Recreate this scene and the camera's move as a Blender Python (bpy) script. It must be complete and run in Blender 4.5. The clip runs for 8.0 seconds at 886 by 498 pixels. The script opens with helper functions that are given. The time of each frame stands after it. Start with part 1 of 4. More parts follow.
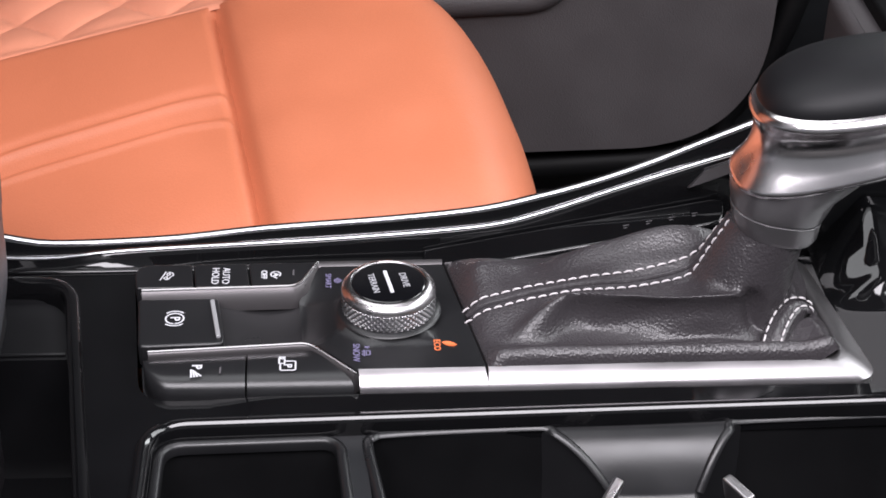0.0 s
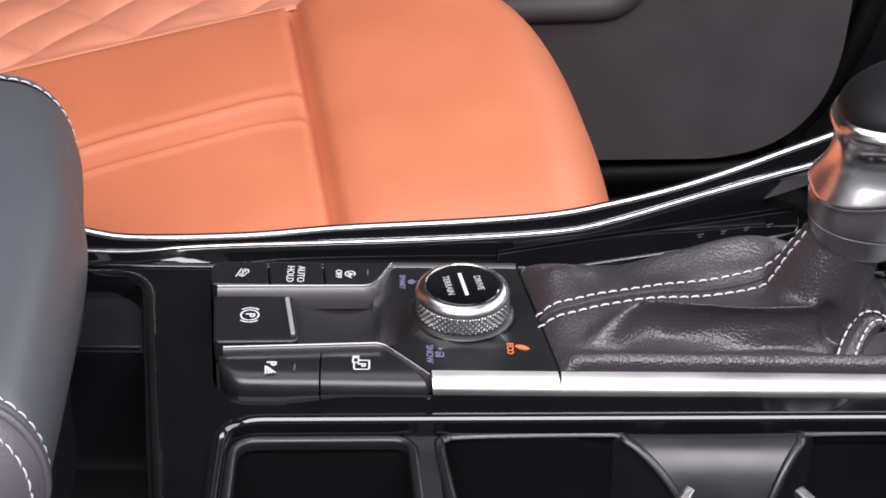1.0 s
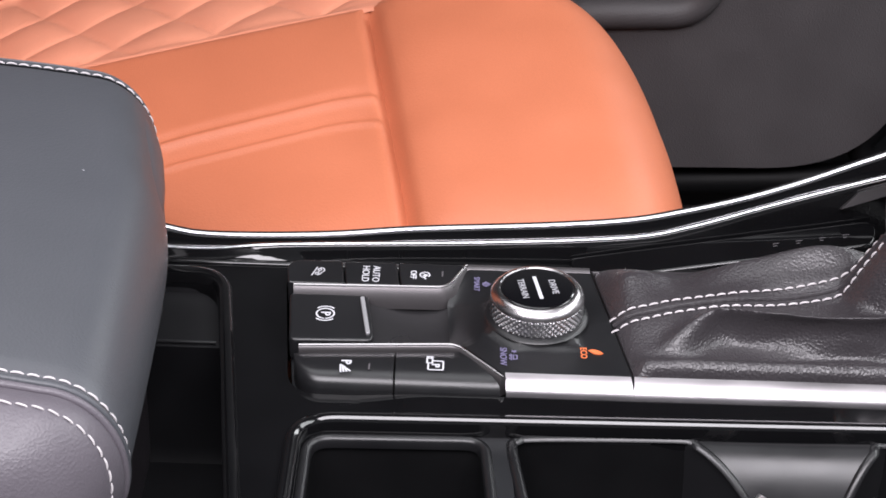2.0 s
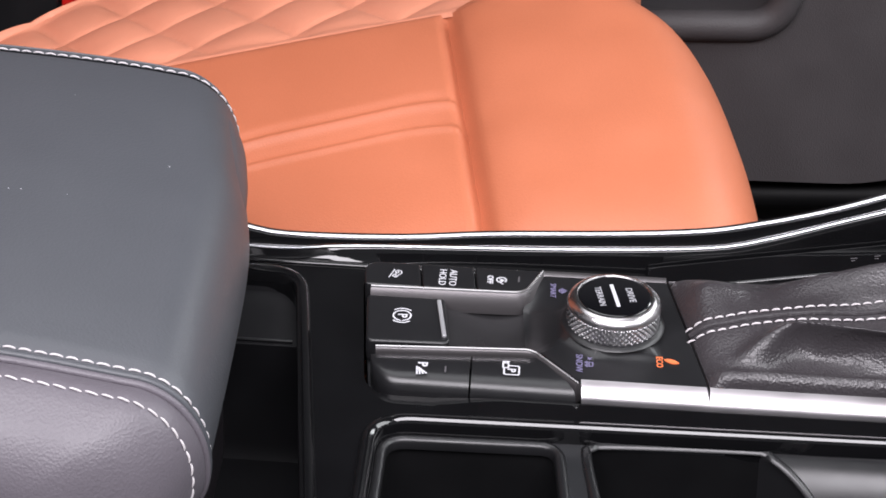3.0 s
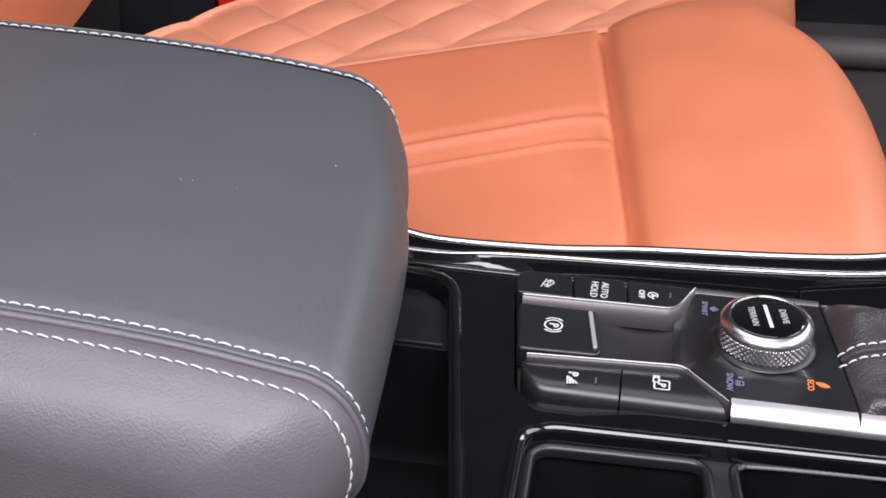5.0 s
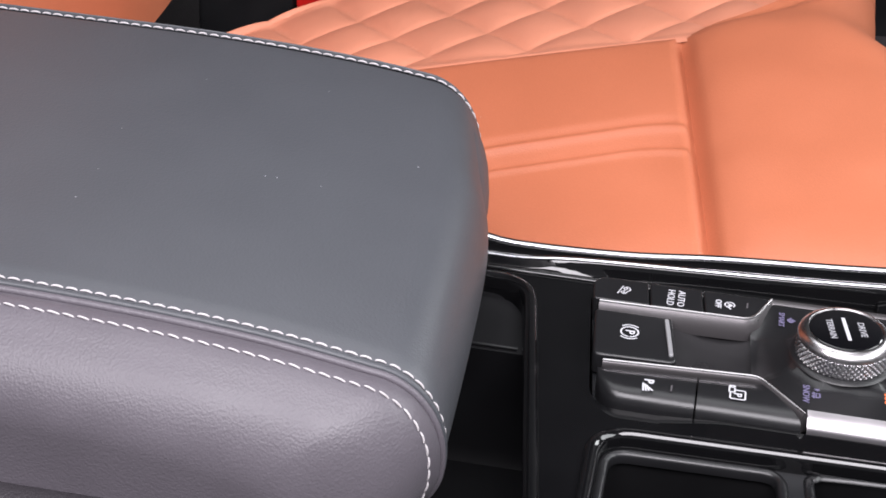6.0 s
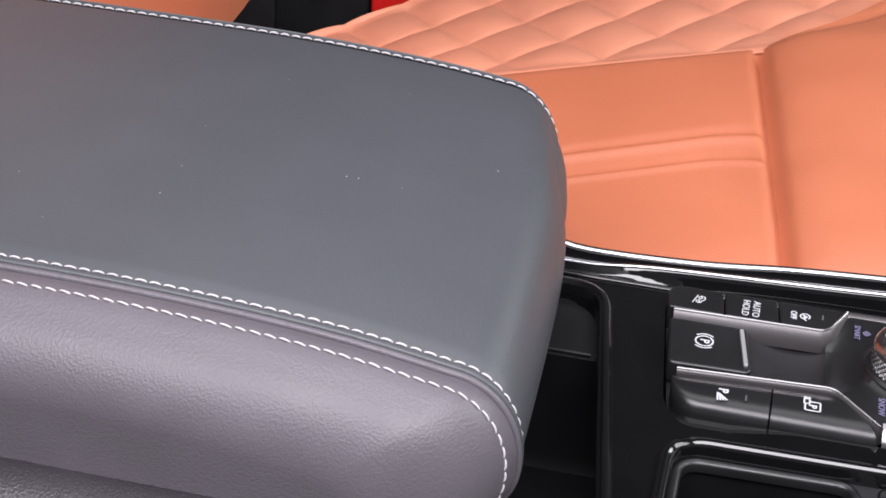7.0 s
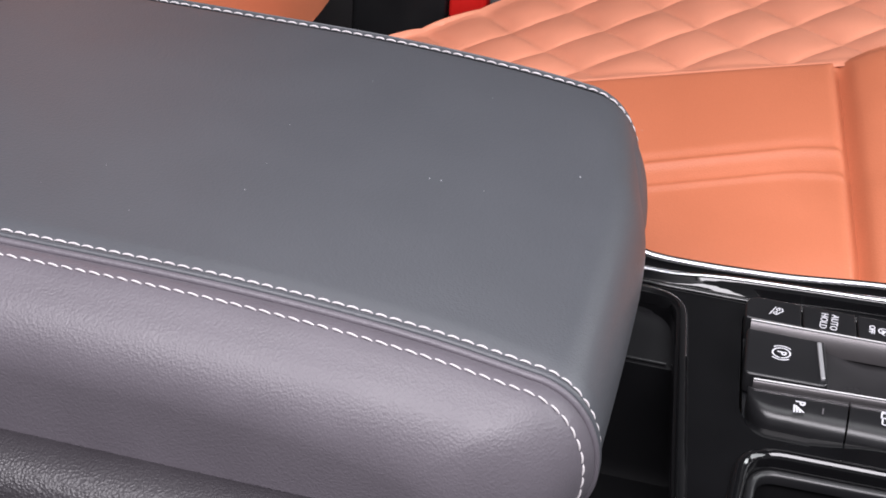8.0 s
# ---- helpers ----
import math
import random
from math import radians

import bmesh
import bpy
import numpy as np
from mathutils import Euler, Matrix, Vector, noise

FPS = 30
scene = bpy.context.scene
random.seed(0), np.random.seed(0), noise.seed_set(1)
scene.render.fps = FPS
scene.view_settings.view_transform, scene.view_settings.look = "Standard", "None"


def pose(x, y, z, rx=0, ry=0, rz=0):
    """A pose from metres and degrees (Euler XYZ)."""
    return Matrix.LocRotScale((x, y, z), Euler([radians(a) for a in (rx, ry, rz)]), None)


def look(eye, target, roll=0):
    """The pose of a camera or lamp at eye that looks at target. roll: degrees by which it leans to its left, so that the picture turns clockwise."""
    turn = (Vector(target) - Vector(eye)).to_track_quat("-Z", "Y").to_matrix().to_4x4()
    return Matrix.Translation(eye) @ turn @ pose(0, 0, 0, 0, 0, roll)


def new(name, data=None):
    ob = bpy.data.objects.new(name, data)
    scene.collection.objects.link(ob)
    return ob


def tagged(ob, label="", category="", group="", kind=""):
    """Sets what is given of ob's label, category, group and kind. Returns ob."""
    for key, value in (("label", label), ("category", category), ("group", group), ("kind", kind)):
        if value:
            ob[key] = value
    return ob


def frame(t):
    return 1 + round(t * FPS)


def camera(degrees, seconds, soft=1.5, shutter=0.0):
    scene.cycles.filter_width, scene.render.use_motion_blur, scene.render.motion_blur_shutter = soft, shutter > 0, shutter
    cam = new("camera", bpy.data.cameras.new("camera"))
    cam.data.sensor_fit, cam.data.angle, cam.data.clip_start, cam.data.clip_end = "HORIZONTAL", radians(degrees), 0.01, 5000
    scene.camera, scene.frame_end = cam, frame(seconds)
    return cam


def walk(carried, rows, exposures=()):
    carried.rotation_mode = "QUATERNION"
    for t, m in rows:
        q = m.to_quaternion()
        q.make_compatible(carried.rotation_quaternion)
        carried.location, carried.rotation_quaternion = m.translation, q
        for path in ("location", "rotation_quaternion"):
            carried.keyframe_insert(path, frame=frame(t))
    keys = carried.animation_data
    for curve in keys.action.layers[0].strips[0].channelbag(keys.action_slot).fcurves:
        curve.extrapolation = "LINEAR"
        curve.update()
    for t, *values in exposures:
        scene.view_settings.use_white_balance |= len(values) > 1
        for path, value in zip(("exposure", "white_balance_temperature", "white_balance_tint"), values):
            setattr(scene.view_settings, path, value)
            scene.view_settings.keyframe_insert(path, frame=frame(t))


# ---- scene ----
cam = camera(28.2, 8.0, soft=1.7)
PATH = [
    (0, (-0.021, -0.718, 0.496), (0.09, 0.965, -0.579), 1.1),
    (0.5, (-0.027, -0.719, 0.497), (0.054, 0.966, -0.578), 1.4),
    (1, (-0.033, -0.721, 0.496), (0.02, 0.968, -0.574), 1.6),
    (1.5, (-0.037, -0.723, 0.498), (-0.017, 0.967, -0.572), 1.6),
    (3, (-0.053, -0.73, 0.498), (-0.129, 0.963, -0.564), 2.1),
    (3.5, (-0.059, -0.732, 0.498), (-0.165, 0.962, -0.561), 2.3),
    (4, (-0.063, -0.735, 0.497), (-0.205, 0.958, -0.558), 2.4),
    (4.5, (-0.068, -0.738, 0.498), (-0.241, 0.954, -0.555), 2.5),
    (6, (-0.083, -0.746, 0.497), (-0.353, 0.937, -0.55), 3.1),
    (6.5, (-0.086, -0.749, 0.497), (-0.39, 0.93, -0.547), 3.1),
    (7, (-0.092, -0.752, 0.496), (-0.426, 0.922, -0.545), 3.3),
    (7.5, (-0.096, -0.755, 0.497), (-0.463, 0.912, -0.544), 3.5),
    (8, (-0.101, -0.757, 0.495), (-0.501, 0.905, -0.543), 3.7),
]
walk(cam, [(t, look(eye, target, roll)) for t, eye, target, roll in PATH])

# ---- world, light and exposure ----
world = bpy.data.worlds.new("showroom_light")
scene.world = world
world.use_nodes = True
wt = world.node_tree
wt.nodes["Background"].inputs[0].default_value = (0.86, 0.88, 0.95, 1)
wt.nodes["Background"].inputs[1].default_value = 0.22


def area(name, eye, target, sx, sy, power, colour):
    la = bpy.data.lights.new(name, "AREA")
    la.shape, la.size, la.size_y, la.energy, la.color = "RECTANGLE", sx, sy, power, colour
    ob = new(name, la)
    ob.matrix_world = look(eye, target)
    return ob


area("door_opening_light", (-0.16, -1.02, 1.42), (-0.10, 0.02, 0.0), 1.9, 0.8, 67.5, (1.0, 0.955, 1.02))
area("side_window_light", (0.60, 0.74, 0.50), (0.26, 0.03, 0.0), 0.40, 0.28, 3.5, (0.94, 0.97, 1.0))
# added overhead fill below the closed headliner, lifts upward faces and rims; no sunroof modelled
area("added_top_light", (-0.20, 0.12, 0.84), (-0.20, 0.12, 0.0), 0.8, 0.45, 3.6, (0.95, 0.96, 1.0))
area("windscreen_light", (0.95, 0.0, 0.85), (-0.1, 0.1, 0.0), 1.2, 0.5, 14, (0.95, 0.97, 1.0))


# ---- materials ----
def mat(name, colour, rough=0.5, metal=0.0, grain=0.0, gscale=900, cells=0.0, vscale=500, vary=0.12, mottle=25,
        coat=0.0, sheen=0.0, spec=0.5, glow=0.0, rvary=0.06):
    """A node material: colour varied at two scales, grain and cell relief in metres, uneven gloss."""
    m = bpy.data.materials.new(name)
    m.use_nodes = True
    nt = m.node_tree
    n, b = nt.nodes, nt.nodes["Principled BSDF"]
    link = nt.links.new
    co = n.new("ShaderNodeTexCoord")
    big, fine = n.new("ShaderNodeTexNoise"), n.new("ShaderNodeTexNoise")
    big.inputs["Scale"].default_value, big.inputs["Detail"].default_value = mottle, 4
    fine.inputs["Scale"].default_value, fine.inputs["Detail"].default_value = gscale, 3
    for t in (big, fine):
        link(co.outputs["Object"], t.inputs["Vector"])
    mix = n.new("ShaderNodeMath")
    mix.operation = "MULTIPLY_ADD"
    link(fine.outputs["Fac"], mix.inputs[0])
    mix.inputs[1].default_value = 0.5
    link(big.outputs["Fac"], mix.inputs[2])
    ramp = n.new("ShaderNodeMapRange")
    ramp.inputs["From Min"].default_value, ramp.inputs["From Max"].default_value = 0.45, 1.05
    ramp.inputs["To Min"].default_value, ramp.inputs["To Max"].default_value = 1 - vary, 1 + vary
    link(mix.outputs[0], ramp.inputs["Value"])
    tint = n.new("ShaderNodeVectorMath")
    tint.operation = "SCALE"
    tint.inputs[0].default_value = colour
    link(ramp.outputs[0], tint.inputs["Scale"])
    link(tint.outputs[0], b.inputs["Base Color"])
    rr = n.new("ShaderNodeMapRange")
    rr.inputs["From Min"].default_value, rr.inputs["From Max"].default_value = 0.3, 0.7
    rr.inputs["To Min"].default_value, rr.inputs["To Max"].default_value = max(rough - rvary, 0.02), min(rough + rvary, 1)
    link(big.outputs["Fac"], rr.inputs["Value"])
    link(rr.outputs[0], b.inputs["Roughness"])
    b.inputs["Metallic"].default_value = metal
    b.inputs["Specular IOR Level"].default_value = spec
    b.inputs["Coat Weight"].default_value = coat
    b.inputs["Coat Roughness"].default_value = 0.04
    b.inputs["Sheen Weight"].default_value = sheen
    if glow:
        b.inputs["Emission Color"].default_value = (*colour, 1)
        b.inputs["Emission Strength"].default_value = glow
    last = None
    for amount, tex in ((grain, fine), (cells, None)):
        if not amount:
            continue
        if tex is None:
            tex = n.new("ShaderNodeTexVoronoi")
            tex.inputs["Scale"].default_value = vscale
            warp = n.new("ShaderNodeVectorMath")
            warp.operation = "MULTIPLY_ADD"
            wn = n.new("ShaderNodeTexNoise")
            wn.inputs["Scale"].default_value = vscale * 0.6
            link(co.outputs["Object"], wn.inputs["Vector"])
            link(wn.outputs["Color"], warp.inputs[0])
            warp.inputs[1].default_value = (1.2 / vscale,) * 3
            link(co.outputs["Object"], warp.inputs[2])
            link(warp.outputs[0], tex.inputs["Vector"])
        bump = n.new("ShaderNodeBump")
        bump.inputs["Strength"].default_value = 1.0
        bump.inputs["Distance"].default_value = amount
        link(tex.outputs[0], bump.inputs["Height"])
        if last:
            link(last.outputs[0], bump.inputs["Normal"])
        last = bump
    if last:
        link(last.outputs[0], b.inputs["Normal"])
    return m


ORANGE = mat("tan_leather", (0.472, 0.143, 0.070), 0.49, grain=0.00008, gscale=700, cells=0.00008, vscale=900, vary=0.07, mottle=14)
QUILT = mat("perforated_tan_leather", (0.66, 0.255, 0.158), 0.50, grain=0.00010, gscale=900, cells=0.00012, vscale=1100, vary=0.08, mottle=20)
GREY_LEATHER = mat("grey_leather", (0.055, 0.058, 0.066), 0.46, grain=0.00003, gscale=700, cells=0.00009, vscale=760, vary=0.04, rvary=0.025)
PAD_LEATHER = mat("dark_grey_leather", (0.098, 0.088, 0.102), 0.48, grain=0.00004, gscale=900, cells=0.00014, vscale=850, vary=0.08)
BOOT_LEATHER = mat("boot_leather", (0.032, 0.0285, 0.0315), 0.31, grain=0.00002, gscale=1600, cells=0.00026, vscale=720, vary=0.12)
GLOSS = mat("piano_black", (0.004, 0.004, 0.0045), 0.06, vary=0.2, coat=0.3, rvary=0.03)
SATIN = mat("satin_black_plastic", (0.009, 0.009, 0.010), 0.33, grain=0.00002, gscale=1800, vary=0.12)
SOFT = mat("matt_black_plastic", (0.008, 0.0085, 0.010), 0.46, grain=0.00003, gscale=1500, vary=0.12)
WELL = mat("black_rubber", (0.0035, 0.0035, 0.004), 0.55, grain=0.00004, gscale=1500, vary=0.15, spec=0.2)
BIN = mat("dull_black_plastic", (0.006, 0.006, 0.007), 0.50, grain=0.00003, gscale=1500, vary=0.12, spec=0.22)
GRAINED = mat("grained_black_plastic", (0.030, 0.027, 0.031), 0.42, cells=0.00030, vscale=760, vary=0.15)
STRIP = mat("chrome_strip", (0.52, 0.52, 0.54), 0.2, metal=1.0, vary=0.05)
CHROME = mat("polished_chrome", (0.82, 0.79, 0.805), 0.23, metal=1.0, vary=0.04)
BRUSHED = mat("satin_metal", (0.50, 0.48, 0.49), 0.28, metal=1.0, vary=0.05, grain=0.00001, gscale=2500)
DARK_METAL = mat("dark_satin_metal", (0.32, 0.31, 0.32), 0.32, metal=0.9, vary=0.06)
RIDGE = mat("dark_silver_paint", (0.09, 0.084, 0.087), 0.36, metal=0.6, vary=0.06)
PALE = mat("pale_silver_paint", (0.30, 0.30, 0.31), 0.35, metal=0.3, vary=0.05)
SURROUND = mat("satin_surround", (0.29, 0.277, 0.286), 0.36, metal=1.0, vary=0.06, grain=0.00001, gscale=2500)
KNURL = mat("knurled_metal", (0.46, 0.45, 0.46), 0.30, metal=1.0, vary=0.06)
GUN = mat("gunmetal_plastic", (0.032, 0.031, 0.033), 0.3, metal=0.5, vary=0.08)
GLASS = mat("black_glass", (0.004, 0.004, 0.005), 0.04, vary=0.1, coat=0.8, rvary=0.01)
PRINT = mat("white_print", (0.50, 0.50, 0.53), 0.5, vary=0.04)
GREY_PRINT = mat("pale_grey_print", (0.30, 0.30, 0.32), 0.5, vary=0.04)
LILAC = mat("lilac_print", (0.15, 0.135, 0.23), 0.5, vary=0.05)
AMBER = mat("amber_lamp_print", (0.62, 0.15, 0.05), 0.5, vary=0.05)
DIM = mat("grey_print", (0.07, 0.065, 0.07), 0.5, vary=0.05)
THREAD = mat("white_thread", (0.54, 0.51, 0.52), 0.7, vary=0.12, gscale=3000, grain=0.0002)
DOOR = mat("grey_door_plastic", (0.062, 0.056, 0.059), 0.55, cells=0.00025, vscale=700, vary=0.08)
CARPET = mat("black_carpet", (0.010, 0.010, 0.011), 0.9, grain=0.0012, gscale=700, vary=0.3, sheen=0.1)
LINER = mat("dark_headliner", (0.05, 0.05, 0.052), 0.85, grain=0.0006, gscale=500, vary=0.05)
CONCRETE = mat("grey_concrete", (0.16, 0.155, 0.15), 0.8, grain=0.0006, gscale=60, vary=0.15, mottle=3)
RED = mat("red_plastic", (0.55, 0.012, 0.010), 0.35, vary=0.06)


# ---- mesh helpers ----
def thing(name, label, category, at=(0, 0, 0), group="", kind=""):
    ob = new(name)
    ob.empty_display_size = 0.02
    ob.location = at
    return tagged(ob, label, category, group, kind)


def part(name, bm, material, parent=None, label="", smooth=True, angle=38):
    """Links a bmesh as one mesh object under its thing or part."""
    bmesh.ops.recalc_face_normals(bm, faces=bm.faces)
    me = bpy.data.meshes.new(name)
    bm.to_mesh(me)
    bm.free()
    me.materials.append(material)
    if smooth:
        me.shade_smooth()
        me.set_sharp_from_angle(angle=radians(angle))
    ob = new(name, me)
    if parent:
        ob.parent = parent
        ob.matrix_parent_inverse = Matrix.Translation(-parent.location)
    if label:
        tagged(ob, label)
    return ob


def grid(rows, close_u=False, close_v=False, cap=False):
    """A skin over rows of points. close_u joins each row's ends, close_v the last row to the first."""
    bm = bmesh.new()
    vs = [[bm.verts.new(p) for p in row] for row in rows]
    nr, nc = len(vs), len(vs[0])
    for i in range(nr if close_v else nr - 1):
        for j in range(nc if close_u else nc - 1):
            a, b = vs[i], vs[(i + 1) % nr]
            q = (a[j], a[(j + 1) % nc], b[(j + 1) % nc], b[j])
            if len(set(q)) == 4:
                bm.faces.new(q)
    if cap:
        bm.faces.new(vs[0])
        bm.faces.new(vs[-1])
    return bm


def rounded(pts, radius, seg=6):
    """A polygon with its corners rounded; radius: one for all or one a corner."""
    out, n = [], len(pts)
    for i, p in enumerate(pts):
        r = radius[i] if isinstance(radius, (list, tuple)) else radius
        p = Vector(p)
        a, b = Vector(pts[i - 1]) - p, Vector(pts[(i + 1) % n]) - p
        half = a.angle(b) / 2
        d = min(r / max(math.tan(half), 0.05), a.length * 0.48, b.length * 0.48)
        if r <= 0:
            out.append(p)
            continue
        s, e = p + a.normalized() * d, p + b.normalized() * d
        for k in range(seg + 1):
            t = k / seg
            out.append(s * (1 - t) ** 2 + p * 2 * t * (1 - t) + e * t * t)
    return [tuple(v) for v in out]


def prism(poly, z0, z1, bevel=0.0, seg=3, dz=None):
    """A polygon raised from z0 to z1, its upper edge rounded; dz(x, y) is added to all heights."""
    bm = bmesh.new()
    top = [bm.verts.new((x, y, z1)) for x, y in poly]
    f = bm.faces.new(top)
    if bevel:
        rows = []
        c = Vector((sum(p[0] for p in poly) / len(poly), sum(p[1] for p in poly) / len(poly)))
        bmesh.ops.delete(bm, geom=[f], context="FACES_ONLY")
        n = len(poly)
        offs = []
        for i in range(n):
            p, a, b = Vector(poly[i]), Vector(poly[i - 1]), Vector(poly[(i + 1) % n])
            t = (b - a).normalized()
            s = Vector((t.y, -t.x))
            offs.append(s)
        area2 = sum(poly[i - 1][0] * poly[i][1] - poly[i][0] * poly[i - 1][1] for i in range(n))
        sign = 1 if area2 > 0 else -1
        inner = bevel + 0.0002
        rows.append([bm.verts.new((poly[i][0] - sign * offs[i].x * inner, poly[i][1] - sign * offs[i].y * inner, z1)) for i in range(n)])
        for k in range(seg + 1):
            a = math.pi / 2 * k / seg
            inset, h = bevel * (1 - math.sin(a)), z1 - bevel * (1 - math.cos(a))
            rows.append([bm.verts.new((poly[i][0] - sign * offs[i].x * inset, poly[i][1] - sign * offs[i].y * inset, h)) for i in range(n)])
        rows.append([bm.verts.new((x, y, z0)) for x, y in poly])
        for v in top:
            bm.verts.remove(v)
        for r0, r1 in zip(rows, rows[1:]):
            for j in range(n):
                bm.faces.new((r0[j], r0[(j + 1) % n], r1[(j + 1) % n], r1[j]))
        bm.faces.new(rows[0])
        bm.faces.new(rows[-1])
    else:
        low = [bm.verts.new((x, y, z0)) for x, y in poly]
        n = len(poly)
        for j in range(n):
            bm.faces.new((top[j], top[(j + 1) % n], low[(j + 1) % n], low[j]))
        bm.faces.new(low)
    if dz:
        for v in bm.verts:
            v.co.z += dz(v.co.x, v.co.y)
    return bm


def plate(outer, holes, z0, z1):
    """A flat plate with holes through it."""
    bm = bmesh.new()
    for loop in [outer, *holes]:
        vs = [bm.verts.new((x, y, z1)) for x, y in loop]
        for a, b in zip(vs, vs[1:] + vs[:1]):
            bm.edges.new((a, b))
    bmesh.ops.triangle_fill(bm, use_beauty=True, edges=bm.edges[:])
    ext = bmesh.ops.extrude_face_region(bm, geom=bm.faces[:])
    for v in ext["geom"]:
        if isinstance(v, bmesh.types.BMVert):
            v.co.z = z0
    return bm


def sweep(path, profile, closed=False, up=(0, 0, 1), cap=True):
    """A profile of (side, up) pairs drawn along a path; a closed profile."""
    path = [Vector(p) for p in path]
    n, rows = len(path), []
    for i, p in enumerate(path):
        a = path[i - 1] if closed or i else p
        b = path[(i + 1) % n] if closed or i < n - 1 else p
        t = (b - a).normalized()
        side = t.cross(Vector(up)).normalized()
        upv = side.cross(t)
        rows.append([p + side * u + upv * v for u, v in profile])
    return grid(rows, close_u=True, close_v=closed, cap=cap and not closed)


def circle(r, n=10, squash=1.0):
    return [(r * math.cos(2 * math.pi * k / n), squash * r * math.sin(2 * math.pi * k / n)) for k in range(n)]


def smooth_path(pts, n):
    """A smooth curve through points, as n points (Catmull-Rom)."""
    P = [Vector(p) for p in pts]
    P = [P[0] * 2 - P[1], *P, P[-1] * 2 - P[-2]]
    out = []
    for k in range(n):
        s = k / (n - 1) * (len(P) - 3)
        i = min(int(s), len(P) - 4)
        t = s - i
        a, b, c, d = P[i:i + 4]
        out.append(0.5 * (2 * b + (c - a) * t + (2 * a - 5 * b + 4 * c - d) * t * t + (3 * b - a - 3 * c + d) * t ** 3))
    return out


def along(path, step):
    """Points at even steps along a path, with their directions."""
    path = [Vector(p) for p in path]
    out, left = [], 0.0
    for a, b in zip(path, path[1:]):
        d = (b - a).length
        while left <= d:
            out.append((a + (b - a) * (left / d), (b - a).normalized()))
            left += step
        left -= d
    return out


def stitches(name, path, normal, parent, step=0.0062, length=0.0047, r=0.00062, lean=0.0):
    """A row of sewn stitches, each one a short bent thread."""
    bm = bmesh.new()
    for k, (p, t) in enumerate(along(path, step)):
        nrm = Vector(normal(p)) if callable(normal) else Vector(normal)
        side = t.cross(nrm).normalized()
        nrm = side.cross(t).normalized()
        t = (t + side * lean).normalized()
        le = length * (0.93 + 0.14 * random.random())
        rows = []
        for j in range(6):
            s = j / 5 - 0.5
            c = p + t * (s * le) + nrm * (r * (0.9 - 4.6 * s * s))
            w = r * (1.0 if abs(s) < 0.4 else 0.6)
            rows.append([c + side * (w * math.cos(a)) + nrm * (w * math.sin(a)) for a in [math.pi / 3 * q for q in range(6)]])
        vs = [[bm.verts.new(q) for q in row] for row in rows]
        for a, b in zip(vs, vs[1:]):
            for j in range(6):
                bm.faces.new((a[j], a[(j + 1) % 6], b[(j + 1) % 6], b[j]))
        bm.faces.new(vs[0])
        bm.faces.new(vs[-1])
    ob = part(name, bm, THREAD, parent, "row of white sewing stitches")
    return tagged(ob, kind="stuff")


def lettering(name, words, size, x, y, z, material, parent, turn=-90, squeeze=1.0, bold=0.0):
    """Words laid flat, centred at x, y, their tops towards the front of the car."""
    cu = bpy.data.curves.new(name, "FONT")
    cu.body, cu.size, cu.align_x, cu.align_y = words, size, "CENTER", "CENTER"
    cu.extrude, cu.offset, cu.resolution_u = 0.00012, bold, 3
    tmp = bpy.data.objects.new("tmp", cu)
    scene.collection.objects.link(tmp)
    bpy.context.view_layer.update()
    me = bpy.data.meshes.new_from_object(tmp.evaluated_get(bpy.context.evaluated_depsgraph_get()))
    bpy.data.objects.remove(tmp)
    bm = bmesh.new()
    bm.from_mesh(me)
    bpy.data.meshes.remove(me)
    bmesh.ops.transform(bm, matrix=pose(x, y, z, 0, 0, turn) @ Matrix.Diagonal((squeeze, 1, 1, 1)), verts=bm.verts)
    return part(name, bm, material, parent, smooth=False)


def lines(name, strokes, width, x, y, z, material, parent, turn=-90):
    """A flat symbol of thin raised strokes, in millimetres about its centre."""
    bm = bmesh.new()
    m = pose(x, y, z, 0, 0, turn)
    w = width / 2000
    for k, st in enumerate(strokes):
        pts = [Vector((a / 1000, b / 1000, 0)) for a, b in st]
        for q, (p0, p1) in enumerate(zip(pts, pts[1:])):
            t = (p1 - p0).normalized()
            side, e = Vector((-t.y, t.x, 0)) * w, t * w * 0.7
            lift = Vector((0, 0, 0.00012 + 0.00001 * (q % 3) + 0.00003 * k))
            bm.faces.new([bm.verts.new(m @ (c + lift)) for c in (p0 - e + side, p0 - e - side, p1 + e - side, p1 + e + side)])
    return part(name, bm, material, parent, smooth=False)


def arc(cx, cy, r, a0, a1, n=14):
    return [(cx + r * math.cos(radians(a0 + (a1 - a0) * k / n)), cy + r * math.sin(radians(a0 + (a1 - a0) * k / n))) for k in range(n + 1)]


def curve_of(xs, vs):
    """A function that glides through the values."""
    path = smooth_path([(x, v, 0) for x, v in zip(xs, vs)], 40 * len(xs))
    px, pv = [p.x for p in path], [p.y for p in path]
    return lambda x: float(np.interp(x, px, pv))


# ---- shell of the cabin ----
def slab(name, x0, x1, y0, y1, z0, z1, material, label, category):
    bm = bmesh.new()
    bmesh.ops.create_cube(bm, size=1, matrix=Matrix.LocRotScale(((x0 + x1) / 2, (y0 + y1) / 2, (z0 + z1) / 2), None, (x1 - x0, y1 - y0, z1 - z0)))
    return tagged(part(name, bm, material, smooth=False), label, category, kind="structure")


